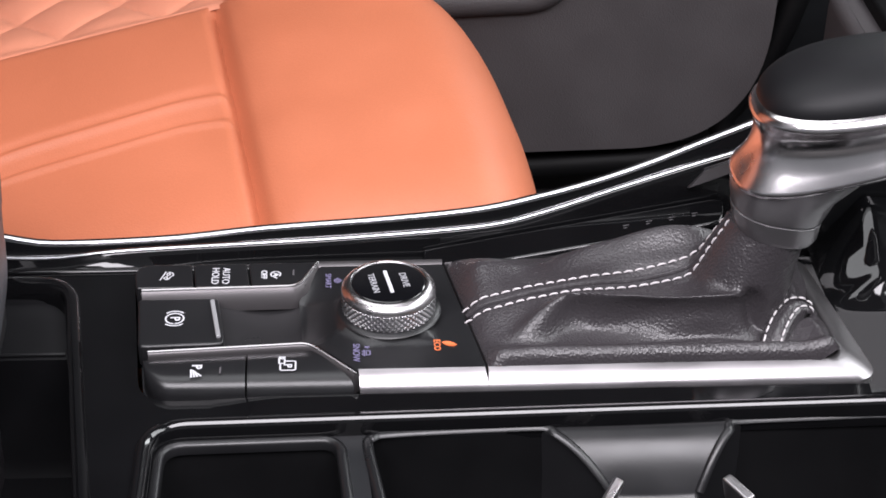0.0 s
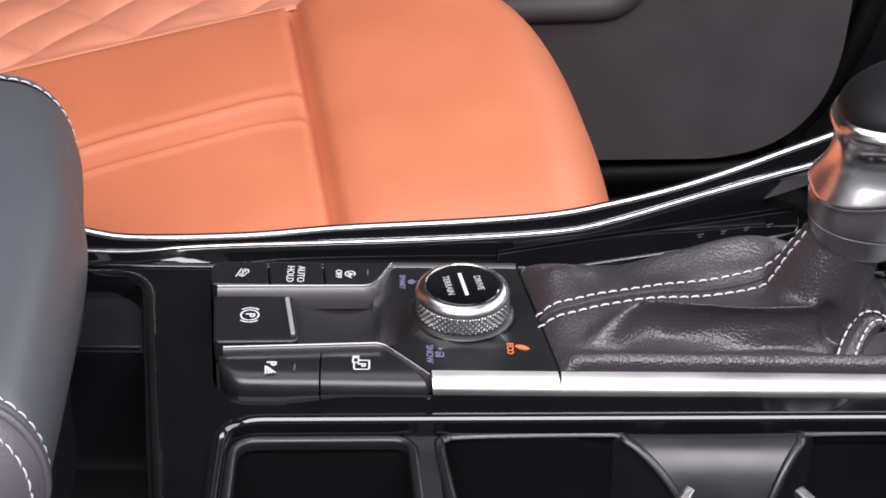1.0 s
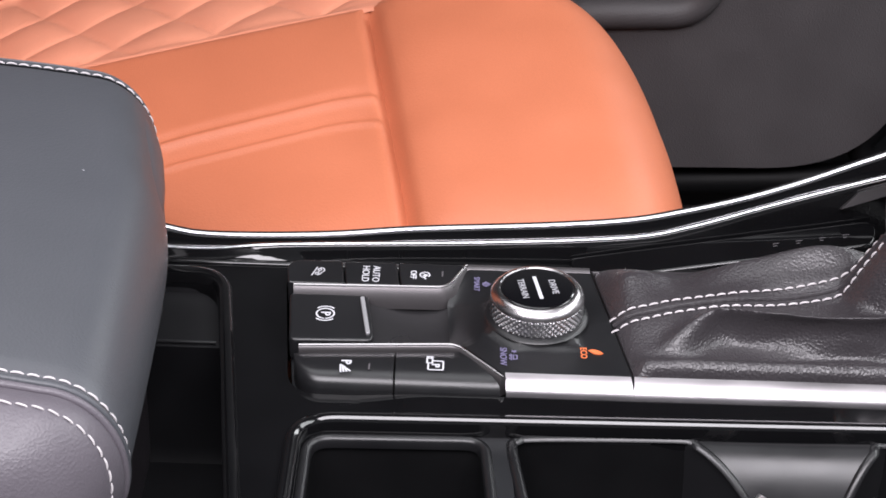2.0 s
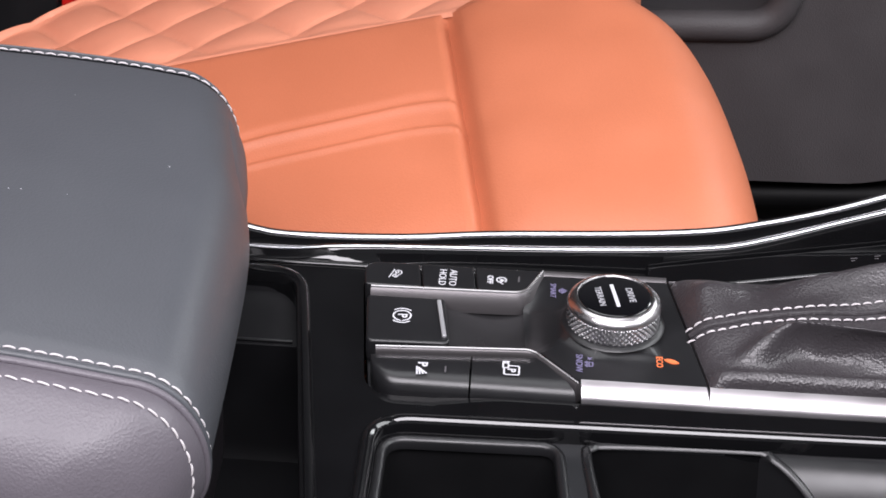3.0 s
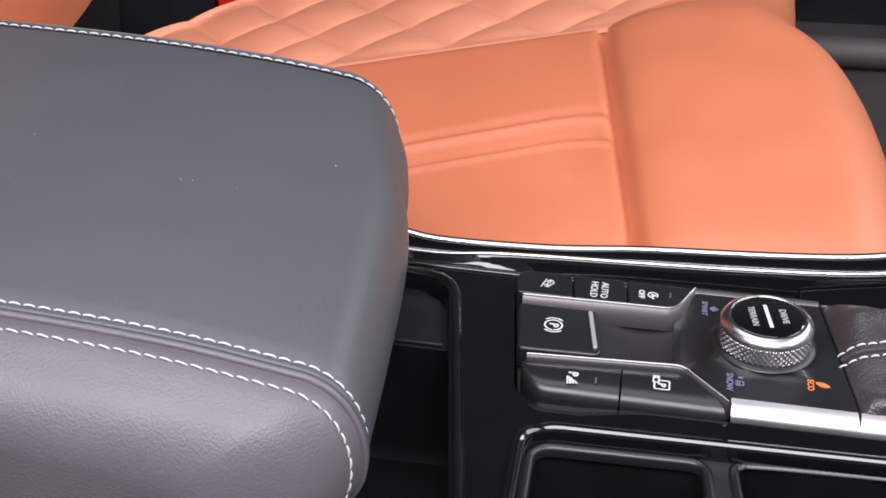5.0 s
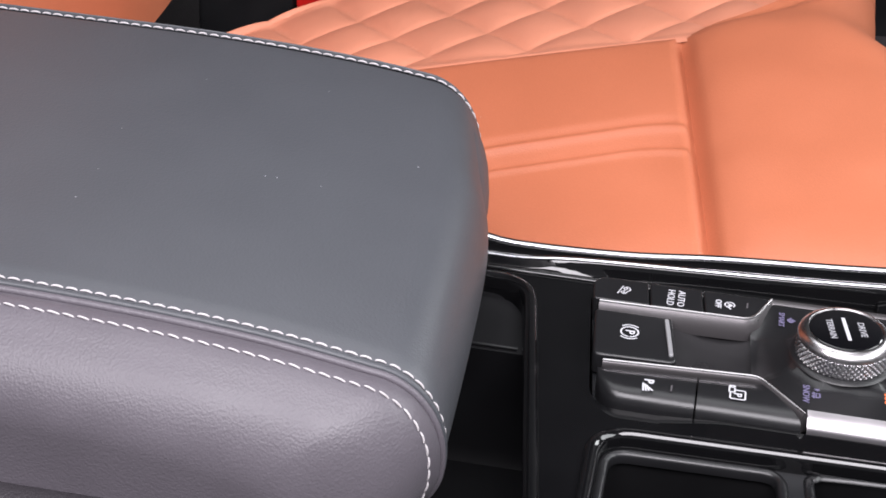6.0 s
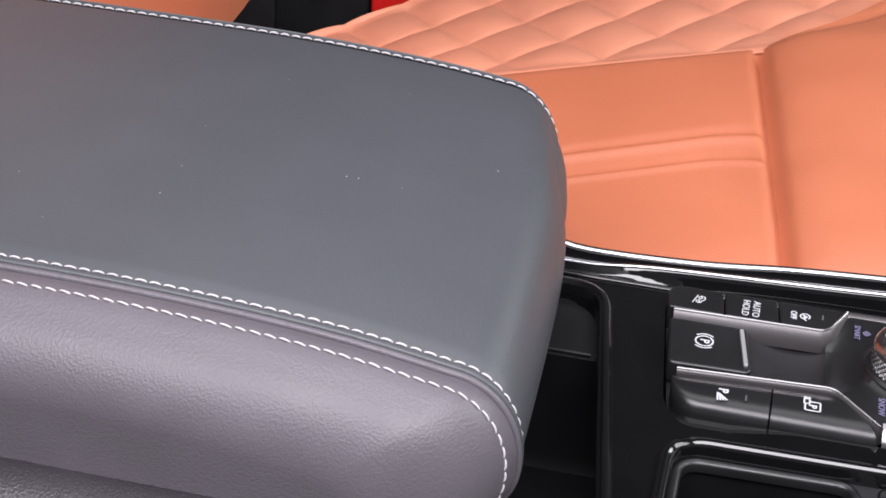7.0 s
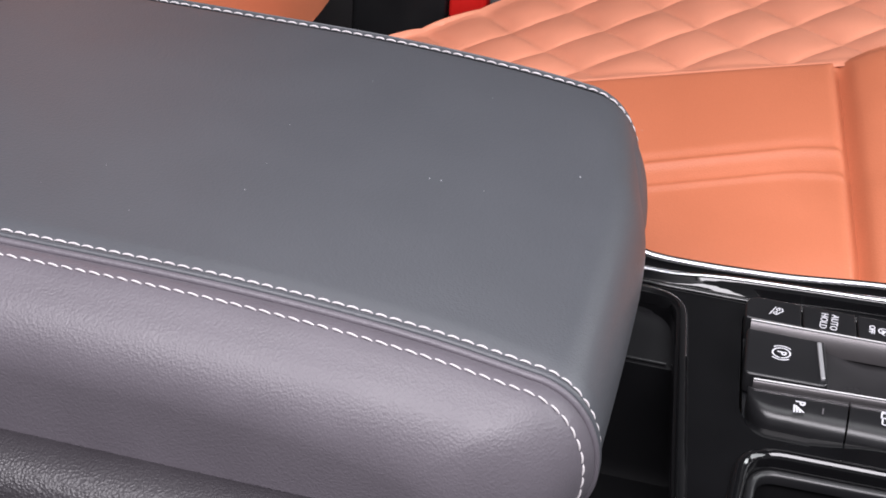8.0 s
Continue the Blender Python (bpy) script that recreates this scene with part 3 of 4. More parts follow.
# ---- switch panel ----
def build_switches():
    sw = thing("switch_panel", "black switch panel with silver edged ridges", "switch panel", (-0.05, 0, -0.02))
    body = rounded([(-0.1165, -0.0535), (0.0445, -0.0535), (0.0285, 0.0485), (-0.1285, 0.0485)], [0.016, 0.001, 0.001, 0.010], 7)
    part("base", prism(body, -0.03, -0.014), SOFT, sw, smooth=False)
    # channel floor rising to the dial plate
    rows = []
    for i in range(21):
        t = i / 20
        x = -0.086 + 0.048 * t
        rows.append([(x, y, -0.0085 - 0.0050 * math.sin(math.pi * t * 0.9) + 0.002 * ((y + 0.002) / 0.024) ** 2) for y in np.linspace(-0.027, 0.023, 11)])
    part("channel", grid(rows), GUN, sw, "dark recessed channel", angle=60)
    # ridges with silver edges
    crest = [(-0.0046, -0.010), (-0.0042, -0.0050), (-0.0012, 0.0004), (-0.0005, 0.0010), (0.0005, 0.0011), (0.0012, 0.0006), (0.0018, -0.0010), (0.0018, -0.010)]
    flat = [(-0.0034, -0.010), (-0.0030, -0.0010), (-0.0022, 0.0002), (0.0, 0.0007), (0.0012, 0.0006), (0.0018, -0.0010), (0.0018, -0.010)]
    run = rounded([(-0.1255, 0.0236), (-0.0445, 0.0246), (-0.0352, 0.0464)], [0, 0.010, 0], 8)[1:-1]
    run = [(-0.1230, 0.0228)] + run[1:] + [(-0.0352, 0.0464)]
    part("ridge", sweep([(x, y, 0) for x, y in run], [(-u, v) for u, v in crest]), RIDGE, sw, "dark silver ridge", angle=50)
    part("ridge_line", sweep([(x, y, 0.0008) for x, y in run], circle(0.00085, 8)), BRUSHED, sw, "thin bright silver line")
    part("ridge", sweep([(-0.0352, 0.0462, 0), (-0.02, 0.0464, 0), (0.0290, 0.0466, 0)], [(-u, v) for u, v in flat]), RIDGE, sw, "dark silver edge strip", angle=50)
    run = rounded([(-0.1185, -0.0292), (-0.0392, -0.0252), (-0.0165, -0.0505)], [0, 0.010, 0], 8)[1:-1]
    run = [(-0.1155, -0.0300)] + run[1:] + [(-0.0165, -0.0505)]
    part("ridge", sweep([(x, y, 0) for x, y in run], crest), RIDGE, sw, "dark silver ridge", angle=50)
    part("ridge_line", sweep([(x, y, 0.0008) for x, y in run], circle(0.00085, 8)), BRUSHED, sw, "thin bright silver line")
    # buttons of the far row
    px = lambda x, y: x - 0.11 * (y - 0.037)
    cuts = [(-0.1275, -0.0985), (-0.0977, -0.0703), (-0.0695, -0.0375)]
    icons = []
    for k, (a, b) in enumerate(cuts):
        lo, hi = 0.0268, 0.0483
        poly = [(px(a, lo), lo), (px(b, lo) - (0.005 if k == 2 else 0), lo), (px(b, hi) + (0.003 if k == 2 else 0), hi), (px(a, hi), hi)]
        rad = [0.0020, 0.0018, 0.0018, 0.009 if k == 0 else 0.0018]
        icons.append(part("button", prism(rounded(poly, rad, 5), -0.014, -0.0002, 0.0009, 3), SATIN, sw, "satin black push button"))
    lines("descent_icon", [[(-4.0, 1.0), (-3.4, 2.6), (-1.2, 3.2), (0.6, 1.6), (2.4, 0.9), (2.9, -0.5)], [(-4.0, 1.0), (-3.2, 0.9)], [(-1.0, 0.4), (0.6, -0.2)], arc(-2.1, 0.6, 0.9, 0, 360, 10), arc(1.6, -0.6, 0.9, 0, 360, 10), [(-4.2, -0.8), (3.4, -3.2)]], 0.6, -0.1115, 0.0365, 0.0, PRINT, icons[0])
    lettering("words", "AUTO", 0.0054, -0.0818, 0.0365, 0.0, PRINT, icons[1])
    lettering("words", "HOLD", 0.0054, -0.0872, 0.0365, 0.0, PRINT, icons[1])
    lettering("words", "OFF", 0.0044, -0.0625, 0.0370, 0.0, PRINT, icons[2], bold=0.00008)
    lines("stop_start_icon", [arc(0, 0, 2.5, 50, 350), [(1.2, 0.6), (2.6, -0.6), (3.8, 0.7)]], 0.7, -0.0565, 0.0370, 0.0, PRINT, icons[2])
    lettering("words", "A", 0.0040, -0.0565, 0.0370, 0.0, PRINT, icons[2], bold=0.00010)
    lines("lamp_bar", [[(-2.2, 0), (2.2, 0)]], 0.9, -0.0475, 0.0385, 0.0, DIM, icons[2])
    # near row, rolled over its outer edge
    for k, (a, b) in enumerate([(-0.1175, -0.0690), (-0.0680, -0.0180)]):
        rows = []
        yb = lambda x: -0.0338 + 0.068 * (x + 0.1175) * 0.9
        for i in range(25):
            t = i / 24
            x0 = a + (b - a) * (t ** 1.7 if k == 0 else t)
            row = []
            corner = max(0, (0.0145 - (x0 - a)) / 0.0145) if k == 0 else 0
            for y, z in ((0, -0.014), (0, -0.0012), (-0.0008, -0.0004), (-0.006, 0.0002), (-0.0125, -0.0002), (-0.0150, -0.0008), (-0.0172, -0.0022), (-0.0188, -0.0042), (-0.0196, -0.0072), (-0.0196, -0.014)):
                if k == 1 and t > 0.5:
                    x = min(x0, -0.0385 + (-y) * 1.12) if x0 > -0.0385 - 0.001 else x0
                else:
                    x = x0
                span = 1 - 0.88 * (1 - math.sqrt(max(0.0, 1 - corner ** 2)))
                edge = yb(x0) + (-0.0545 - yb(x0)) * (-y / 0.0196) * span
                row.append((x + 0.10 * (y / 0.0196) * -0.002, edge, z - 0.0008 * corner ** 3))
            rows.append(row)
        bt = part("button", grid(rows, cap=True), SATIN, sw, "satin black push button with a rounded front", angle=50)
        icons.append(bt)
    lettering("words", "P", 0.0066, -0.0918, -0.0418, 0.0004, PRINT, icons[3], bold=0.00018)
    lines("wave_icon", [[(-2.4, -2.4), (3.4, -2.0)], [(-1.8, -1.4), (3.2, -0.6)], [(-0.8, -0.4), (3.0, 0.8)], [(0.6, 0.6), (2.6, 2.4)]], 0.9, -0.0918, -0.0466, 0.0004, PRINT, icons[3])
    lines("lamp_bar", [[(-2.2, 0), (2.2, 0)]], 0.9, -0.0805, -0.0450, 0.0004, DIM, icons[3])
    lines("camera_icon", [[(-3.2, -1.6), (-3.2, 3.0), (-2.6, 3.6), (3.4, 3.6), (4.0, 3.0), (4.0, -3.0), (3.4, -3.6), (-0.6, -3.6)], [(-5.2, -1.6), (-1.4, -1.6), (-1.4, -4.2), (-5.2, -4.2), (-5.2, -1.6)], [(-5.2, -2.4), (-6.4, -1.5), (-6.4, -4.2), (-5.2, -3.4)]], 0.8, -0.0488, -0.0420, 0.0004, PRINT, icons[4])
    lettering("words", "P", 0.0056, -0.0490, -0.0424, 0.0004, PRINT, icons[4], bold=0.00012)
    # parking brake switch
    poly = rounded([(-0.1210, -0.0235), (-0.0795, -0.0220), (-0.0845, 0.0175), (-0.1245, 0.0175)], [0.004, 0.004, 0.003, 0.003], 5)
    brake = part("brake_switch", prism(poly, -0.012, -0.0004, 0.0014, 4), SATIN, sw, "satin black parking brake switch")
    bar = prism(rounded([(-0.0010, -0.0160), (0.0012, -0.0160), (0.0012, 0.0160), (-0.0010, 0.0160)], 0.0008, 4), 0, 0.0014, 0.0004)
    bmesh.ops.transform(bar, matrix=pose(-0.0852, -0.0015, -0.0006, 0, 0, 8.5), verts=bar.verts)
    part("bar", bar, PALE, brake, "slim silver bar")
    lines("brake_icon", [arc(0, 0, 4.4, 0, 360, 28), arc(0, 0, 6.2, 140, 220), arc(0, 0, 6.2, -40, 40)], 0.8, -0.1050, -0.0005, -0.0004, PRINT, brake)
    lettering("words", "P", 0.0068, -0.1050, -0.0005, -0.0004, PRINT, brake, bold=0.00012)
    # dial plate with its hump
    plate_poly = rounded([(-0.0355, -0.0240), (-0.0160, -0.0470), (0.0452, -0.0470), (0.0290, 0.0445), (-0.0340, 0.0440), (-0.0445, 0.0200), (-0.0420, -0.0215)], [0.002, 0.002, 0.0005, 0.001, 0.003, 0.004, 0.004], 4)
    bm = bmesh.new()
    rows = []
    cx, cy = 0.002, 0.0
    for i in range(33):
        s = (i / 32)
        row = []
        for (x, y) in plate_poly:
            q = Vector((x * s, y * s))
            r = q.length
            hump = 0.0042 / (1 + math.exp((r - 0.0268) / 0.0011))
            dip = -0.0105 * max(0, min(1, (-q.x - 0.026) / 0.016)) ** 1.4 * max(0, 1 - abs(q.y / 0.026) ** 3)
            row.append((q.x, q.y, hump + dip - 0.0002))
        rows.append(row)
    bm = grid(rows[1:], close_u=True)
    part("dial_plate", bm, SATIN, sw, "satin black dial plate", angle=60)
    # bright edge strip of the dial plate
    prof = [(-0.0452, -0.0004), (-0.0461, 0.0004), (-0.0484, -0.0007), (-0.0526, -0.0043), (-0.0545, -0.0066), (-0.0546, -0.0140)]
    rows = [[(x + (y + 0.047) * -0.2 - (0.0 if i else 0.0035 * (y + 0.047) / -0.0085 * 0.3), y, z) for y, z in prof] for i, x in enumerate((-0.0155, 0.0, 0.02, 0.0445))]
    part("edge_strip", grid(rows), SURROUND, sw, "bright satin metal edge strip", angle=60)
    lettering("words", "SNOW", 0.0047, -0.0165, -0.0325, 0.0001, LILAC, sw, bold=0.00004)
    lines("snow_icon", [[(-2.4, -0.6), (2.4, -0.6)], [(-1.9, 0.4), (1.9, 0.4), (1.5, 2.2), (-1.5, 2.2), (-1.9, 0.4)], [(-1.6, -1.4), (-0.8, -1.4)], [(0.8, -1.4), (1.6, -1.4)]], 0.6, -0.0120, -0.0330, 0.0001, LILAC, sw)
    lines("flake_icon", [[(-1.2, 0), (1.2, 0)], [(-0.6, -1.0), (0.6, 1.0)], [(-0.6, 1.0), (0.6, -1.0)]], 0.5, -0.0112, -0.0282, 0.0001, LILAC, sw)
    lettering("words", "SMART", 0.0042, -0.0298, 0.0300, 0.0001, LILAC, sw, bold=0.00003)
    lines("smart_icon", [arc(0, 0, 1.6, 0, 360), arc(0, 0, 0.7, 0, 360), [(-2.4, 0), (-1.6, 0)], [(1.6, 0), (2.4, 0)], [(0, 1.6), (0, 2.4)]], 0.6, -0.0250, 0.0300, 0.0001, LILAC, sw)
    lettering("words", "ECO", 0.0045, 0.0225, -0.0275, 0.0001, AMBER, sw, bold=0.00008)
    leaf = [(0.0285 + 0.0036 * (2 * t - 1), -0.0268 + s * 0.0017 * math.sin(math.pi * t) ** 0.8 + 0.0022 * (1 - t) - 0.001) for s in (1, -1) for t in ([k / 10 for k in range(11)] if s > 0 else [1 - k / 10 for k in range(1, 10)])]
    part("leaf_icon", prism(leaf, 0.0, 0.0005), AMBER, sw, "amber leaf symbol", smooth=False)


build_switches()


# ---- drive mode dial ----
def build_dial():
    dial = thing("drive_mode_dial", "knurled silver drive mode dial with a black glass cap", "dial", (0, 0, 0.004))
    n, rows = 552, []
    levels = 36
    for i in range(levels + 1):
        z = 0.0042 + 0.0092 * i / levels
        row = []
        for j in range(n):
            a = 2 * math.pi * j / n
            u = a * 46 / (2 * math.pi) * 1.0
            w = (z - 0.0042) / 0.0031
            p = max(abs(((u + w) % 1) - 0.5), abs(((u - w) % 1) - 0.5)) * 2
            edge = min(1, i / 2, (levels - i) / 2)
            r = 0.0223 + 0.0009 * min(1.0, (1 - p) * 1.5) * edge
            row.append((r * math.cos(a), r * math.sin(a), z))
        rows.append(row)
    part("grip", grid(rows, close_u=True), KNURL, dial, "diamond knurled metal grip", angle=40)
    prof = [(0.0222, 0.0134), (0.0232, 0.0139), (0.0234, 0.0148), (0.0230, 0.0160), (0.0218, 0.0174), (0.0202, 0.0185), (0.0188, 0.0190), (0.0184, 0.0188), (0.0183, 0.0180)]
    part("ring", grid([[(r * math.cos(2 * math.pi * j / 96), r * math.sin(2 * math.pi * j / 96), z) for j in range(96)] for r, z in prof], close_u=True), BRUSHED, dial, "smooth satin metal ring", angle=60)
    prof = [(0.0184, 0.0182), (0.0180, 0.0187), (0.0172, 0.0189), (0.0001, 0.0190)]
    cap = part("glass_cap", grid([[(r * math.cos(2 * math.pi * j / 96), r * math.sin(2 * math.pi * j / 96), z) for j in range(96)] for r, z in prof], close_u=True, cap=False), GLASS, dial, "black glass cap with white lettering", angle=60)
    turn = -80
    fx, fy = math.cos(radians(turn + 90)), math.sin(radians(turn + 90))
    lettering("words", "DRIVE", 0.0047, 0.0078 * fx, 0.0078 * fy, 0.0190, GREY_PRINT, cap, turn, 1.0, 0.00004)
    lettering("words", "TERRAIN", 0.0046, -0.0075 * fx, -0.0075 * fy, 0.0190, GREY_PRINT, cap, turn, 0.92, 0.00004)
    part("white_bar", prism([(fx * a + math.cos(radians(turn)) * b, fy * a + math.sin(radians(turn)) * b) for a, b in ((-0.0009, -0.0098), (0.0009, -0.0098), (0.0009, 0.0098), (-0.0009, 0.0098))], 0.0186, 0.0192), PRINT, cap, "white pointer bar", smooth=False)
    base = [(0.0260, 0.0030), (0.0245, 0.0044), (0.0215, 0.0046)]
    part("collar", grid([[(r * math.cos(2 * math.pi * j / 64), r * math.sin(2 * math.pi * j / 64), z) for j in range(64)] for r, z in base], close_u=True), SATIN, dial, angle=60)


build_dial()


# ---- gear lever ----
def build_lever():
    lev = thing("gear_lever", "gear lever with a leather boot, metal neck and black knob", "gear lever", (0.13, 0, -0.01))
    # satin metal surround of the boot
    o = rounded([(0.0455, -0.0545), (0.2340, -0.0535), (0.2200, 0.0495), (0.0290, 0.0495)], [0.0008, 0.012, 0.006, 0.0008], 7)
    i = rounded([(0.0460, -0.0452), (0.2155, -0.0440), (0.2090, 0.0445), (0.0300, 0.0445)], [0.0008, 0.012, 0.006, 0.0008], 7)
    rows = [[(x, y, -0.014) for x, y in o], [(x, y, -0.0066) for x, y in o],
            [(a * 0.8 + c * 0.2, b * 0.8 + d * 0.2, -0.0043) for (a, b), (c, d) in zip(o, i)],
            [(a * 0.35 + c * 0.65, b * 0.35 + d * 0.65, -0.0007) for (a, b), (c, d) in zip(o, i)],
            [(a * 0.1 + c * 0.9, b * 0.1 + d * 0.9, 0.0004) for (a, b), (c, d) in zip(o, i)],
            [(x, y, -0.0005) for x, y in i], [(x, y, -0.006) for x, y in i]]
    part("surround", grid(rows, close_u=True), SURROUND, lev, "bright satin metal surround", angle=50)
    # boot: from the surround up to the neck, pushed into folds
    n, m = 220, 120
    base = rounded([(0.0450, -0.0463), (0.2175, -0.0458), (0.2110, 0.0455), (0.0300, 0.0450)], [0.006, 0.010, 0.006, 0.006], 10)
    base = [Vector((x, y, 0)) for x, y in base]
    length = [0]
    for a, b in zip(base, base[1:] + base[:1]):
        length.append(length[-1] + (b - a).length)

    def on_base(s):
        s = s % 1 * length[-1]
        for k in range(len(base)):
            if s <= length[k + 1]:
                t = (s - length[k]) / (length[k + 1] - length[k])
                return base[k].lerp(base[(k + 1) % len(base)], t)
        return base[0]

    top_c = Vector((0.1835, -0.001, 0.0))

    def gauss(d, w):
        return math.exp(-(d / w) ** 2)

    def step(a, b, x):
        t = max(0.0, min(1.0, (x - a) / (b - a)))
        return t * t * (3 - 2 * t)

    crest_z = curve_of([0.030, 0.055, 0.070, 0.085, 0.110, 0.140, 0.165, 0.182, 0.195, 0.215], [0.0, 0.004, 0.016, 0.0238, 0.0255, 0.0272, 0.0280, 0.0265, 0.018, 0.005])
    crest_y = curve_of([0.030, 0.055, 0.070, 0.085, 0.110, 0.140, 0.170, 0.195, 0.215], [-0.031, -0.030, -0.024, -0.0178, -0.0225, -0.0280, -0.0265, -0.0085, -0.0060])
    tongue_z = curve_of([0.030, 0.040, 0.055, 0.083, 0.120, 0.145, 0.160, 0.190, 0.215], [0.0, 0.004, 0.0105, 0.0165, 0.0190, 0.0215, 0.030, 0.018, 0.006])
    shoulder_z = curve_of([0.030, 0.045, 0.060, 0.072, 0.090, 0.130, 0.150, 0.180, 0.215], [0.008, 0.0155, 0.0140, 0.012, 0.0190, 0.033, 0.035, 0.026, 0.008])

    def rim_distance(x, y):
        rear = x - (0.0450 - 0.165 * (y + 0.0463))
        return min(y + 0.0463, 0.0452 - y, rear, 0.2125 - 0.055 * (y + 0.0445) - x)

    def slack(x, y):
        """The loose sheet of leather, lying in folds over the surround."""
        rear = x - (0.0450 - 0.165 * (y + 0.0463))
        front = 0.2160 - 0.072 * (y + 0.0450) - x
        crest, dy = crest_z(x), crest_y(x)
        tongue = tongue_z(x)
        knots = [(-0.0490, 0.0), (-0.0463, 0.0), (-0.0440, 0.0062), (-0.0405, 0.0090), (-0.0368, 0.0066), (-0.0335, 0.0012), (max(-0.0330, min(-0.0295, dy - 0.0080)), 0.0004 + 0.10 * crest), (max(-0.0325, dy - 0.0038), 0.0004 + 0.44 * crest),
                 (dy - 0.0012, crest - 0.0006), (dy + 0.0012, crest), (dy + 0.0050, 0.6 * crest + 0.4 * tongue - 0.0028), (max(-0.0060, dy + 0.0085), tongue - 0.0012), (0.0, tongue),
                 (0.0110, 0.5 * tongue + 0.5 * shoulder_z(x) - 0.001), (0.0240, shoulder_z(x)), (0.0330, 0.72 * shoulder_z(x)), (0.0400, 0.0065), (0.0452, 0.0), (0.0490, 0.0)]
        sheet = 0.0
        for (y0, z0), (y1, z1) in zip(knots, knots[1:]):
            if y0 <= y <= y1:
                t = (y - y0) / max(y1 - y0, 1e-6)
                t = 0.55 * t + 0.45 * t * t * (3 - 2 * t)
                sheet = z0 + (z1 - z0) * t
        sheet = sheet * step(-0.001, 0.013, rear) * step(-0.005, 0.005, front) + 0.0035 * gauss(min(rear, front) - 0.006, 0.005)
        return sheet

    def leather(x, y):
        """Height of the slack boot: a steep cone under the neck, a low tongue behind it, folds on the near side."""
        d = math.hypot((x - top_c.x) / 1.08, y - top_c.y)
        ang = math.atan2(y - top_c.y, x - top_c.x)
        slope = 4.0 + 7.0 * max(0, math.cos(ang)) ** 1.5 - 0.8 * max(0, -math.cos(ang)) + 4.0 * max(0, -math.sin(ang)) * max(0, math.cos(ang) + 0.5)
        cone = 0.0525 - slope * (d - 0.0180) + 0.003 * math.sin(3 * ang + 0.6) * step(0.0, 0.02, d - 0.018)
        r = rim_distance(x, y)
        e = 0.0022 * step(0.0, 0.006, r)
        sheet = (2 * slack(x, y) + slack(x + 2 * e, y) + slack(x - 2 * e, y) + slack(x, y + e) + slack(x, y - e)) / 6
        sheet += 0.0010 * noise.noise((x * 45, y * 70, 5.1)) * step(0.0, 0.02, r)
        sheet = max(sheet, -0.0005)
        k = 0.0040
        top = max(cone, sheet)
        return min(top + k * math.log(math.exp((cone - top) / k) + math.exp((sheet - top) / k)) - 0.0010, 0.0535)

    def hang(x, y, lift=0.0):
        """A place on the boot: the leather hangs back under its leaning neck."""
        z = leather(x, y)
        d = math.hypot((x - top_c.x) / 1.08, y - top_c.y)
        lean = 0.24 * max(0.0, 0.0500 - z) * step(0.034, 0.019, d)
        dy = crest_y(x)
        under = 0.0095 * (1 - math.exp(-max(0.0, crest_z(x) - z) / 0.009)) * step(-0.0360, -0.0285, y) * (1 - step(dy - 0.0025, dy + 0.0015, y)) * step(0.070, 0.095, x) * (1 - step(0.178, 0.196, x))
        return Vector((x - lean, y + under, z + lift))

    def boot_point(s, v):
        b = on_base(s)
        ang = math.atan2(b.y - top_c.y, b.x - top_c.x)
        ring = top_c + Vector((0.0175 * math.cos(ang), 0.0165 * math.sin(ang), 0))
        q = b.lerp(ring, 1 - (1 - v) ** 1.25)
        return hang(q.x, q.y, -0.0015 * (v < 0.004))

    rows = [[boot_point(j / n, i / m) for j in range(n)] for i in range(m + 1)]
    bm = grid(rows, close_u=True)
    inner = [v for v in bm.verts if not v.is_boundary]
    for _ in range(5):
        bmesh.ops.smooth_vert(bm, verts=inner, factor=0.5, use_axis_x=True, use_axis_y=True, use_axis_z=True)
    boot = part("boot", bm, BOOT_LEATHER, lev, "creased black leather boot", angle=80)

    def seam(points, off, lift=0.0005, k=90):
        out, path = [], smooth_path([(x, y, 0) for x, y in points], k)
        for i, p in enumerate(path):
            t = (path[min(i + 1, k - 1)] - path[max(i - 1, 0)]).normalized()
            q = p + Vector((-t.y, t.x, 0)) * off
            out.append(hang(q.x, q.y, lift))
        return out

    rear_seam = [(0.0385, -0.0042), (0.060, -0.0030), (0.090, -0.0020), (0.125, 0.0000), (0.146, 0.0020), (0.158, 0.0030), (0.1655, 0.0030)]
    front_seam = [(0.1835, -0.0360, 0.0010), (0.1870, -0.0290, 0.0060), (0.1925, -0.0205, 0.0095), (0.1985, -0.0145, 0.0108), (0.2050, -0.0120, 0.0090), (0.2105, -0.0118, 0.0030)]
    for off in (-0.0046, 0.0046):
        stitches("stitching", seam(rear_seam, off), (-0.3, -0.3, 1), boot, 0.0056, 0.0043, 0.00050)
    part("welt", sweep(seam(rear_seam, 0.0, 0.0002), circle(0.0013, 8)), BOOT_LEATHER, boot)
    # folded seam at the front corner
    fold = smooth_path(front_seam, 40)
    band = [(-0.0062, -0.016), (-0.0060, -0.0012), (-0.0048, 0.0006), (-0.0022, 0.0002), (-0.0010, 0.0010), (0.0, 0.0013), (0.0010, 0.0010), (0.0022, 0.0002), (0.0048, 0.0006), (0.0060, -0.0012), (0.0062, -0.016)]
    part("fold", sweep(fold, band), BOOT_LEATHER, boot, "folded leather seam", angle=70)
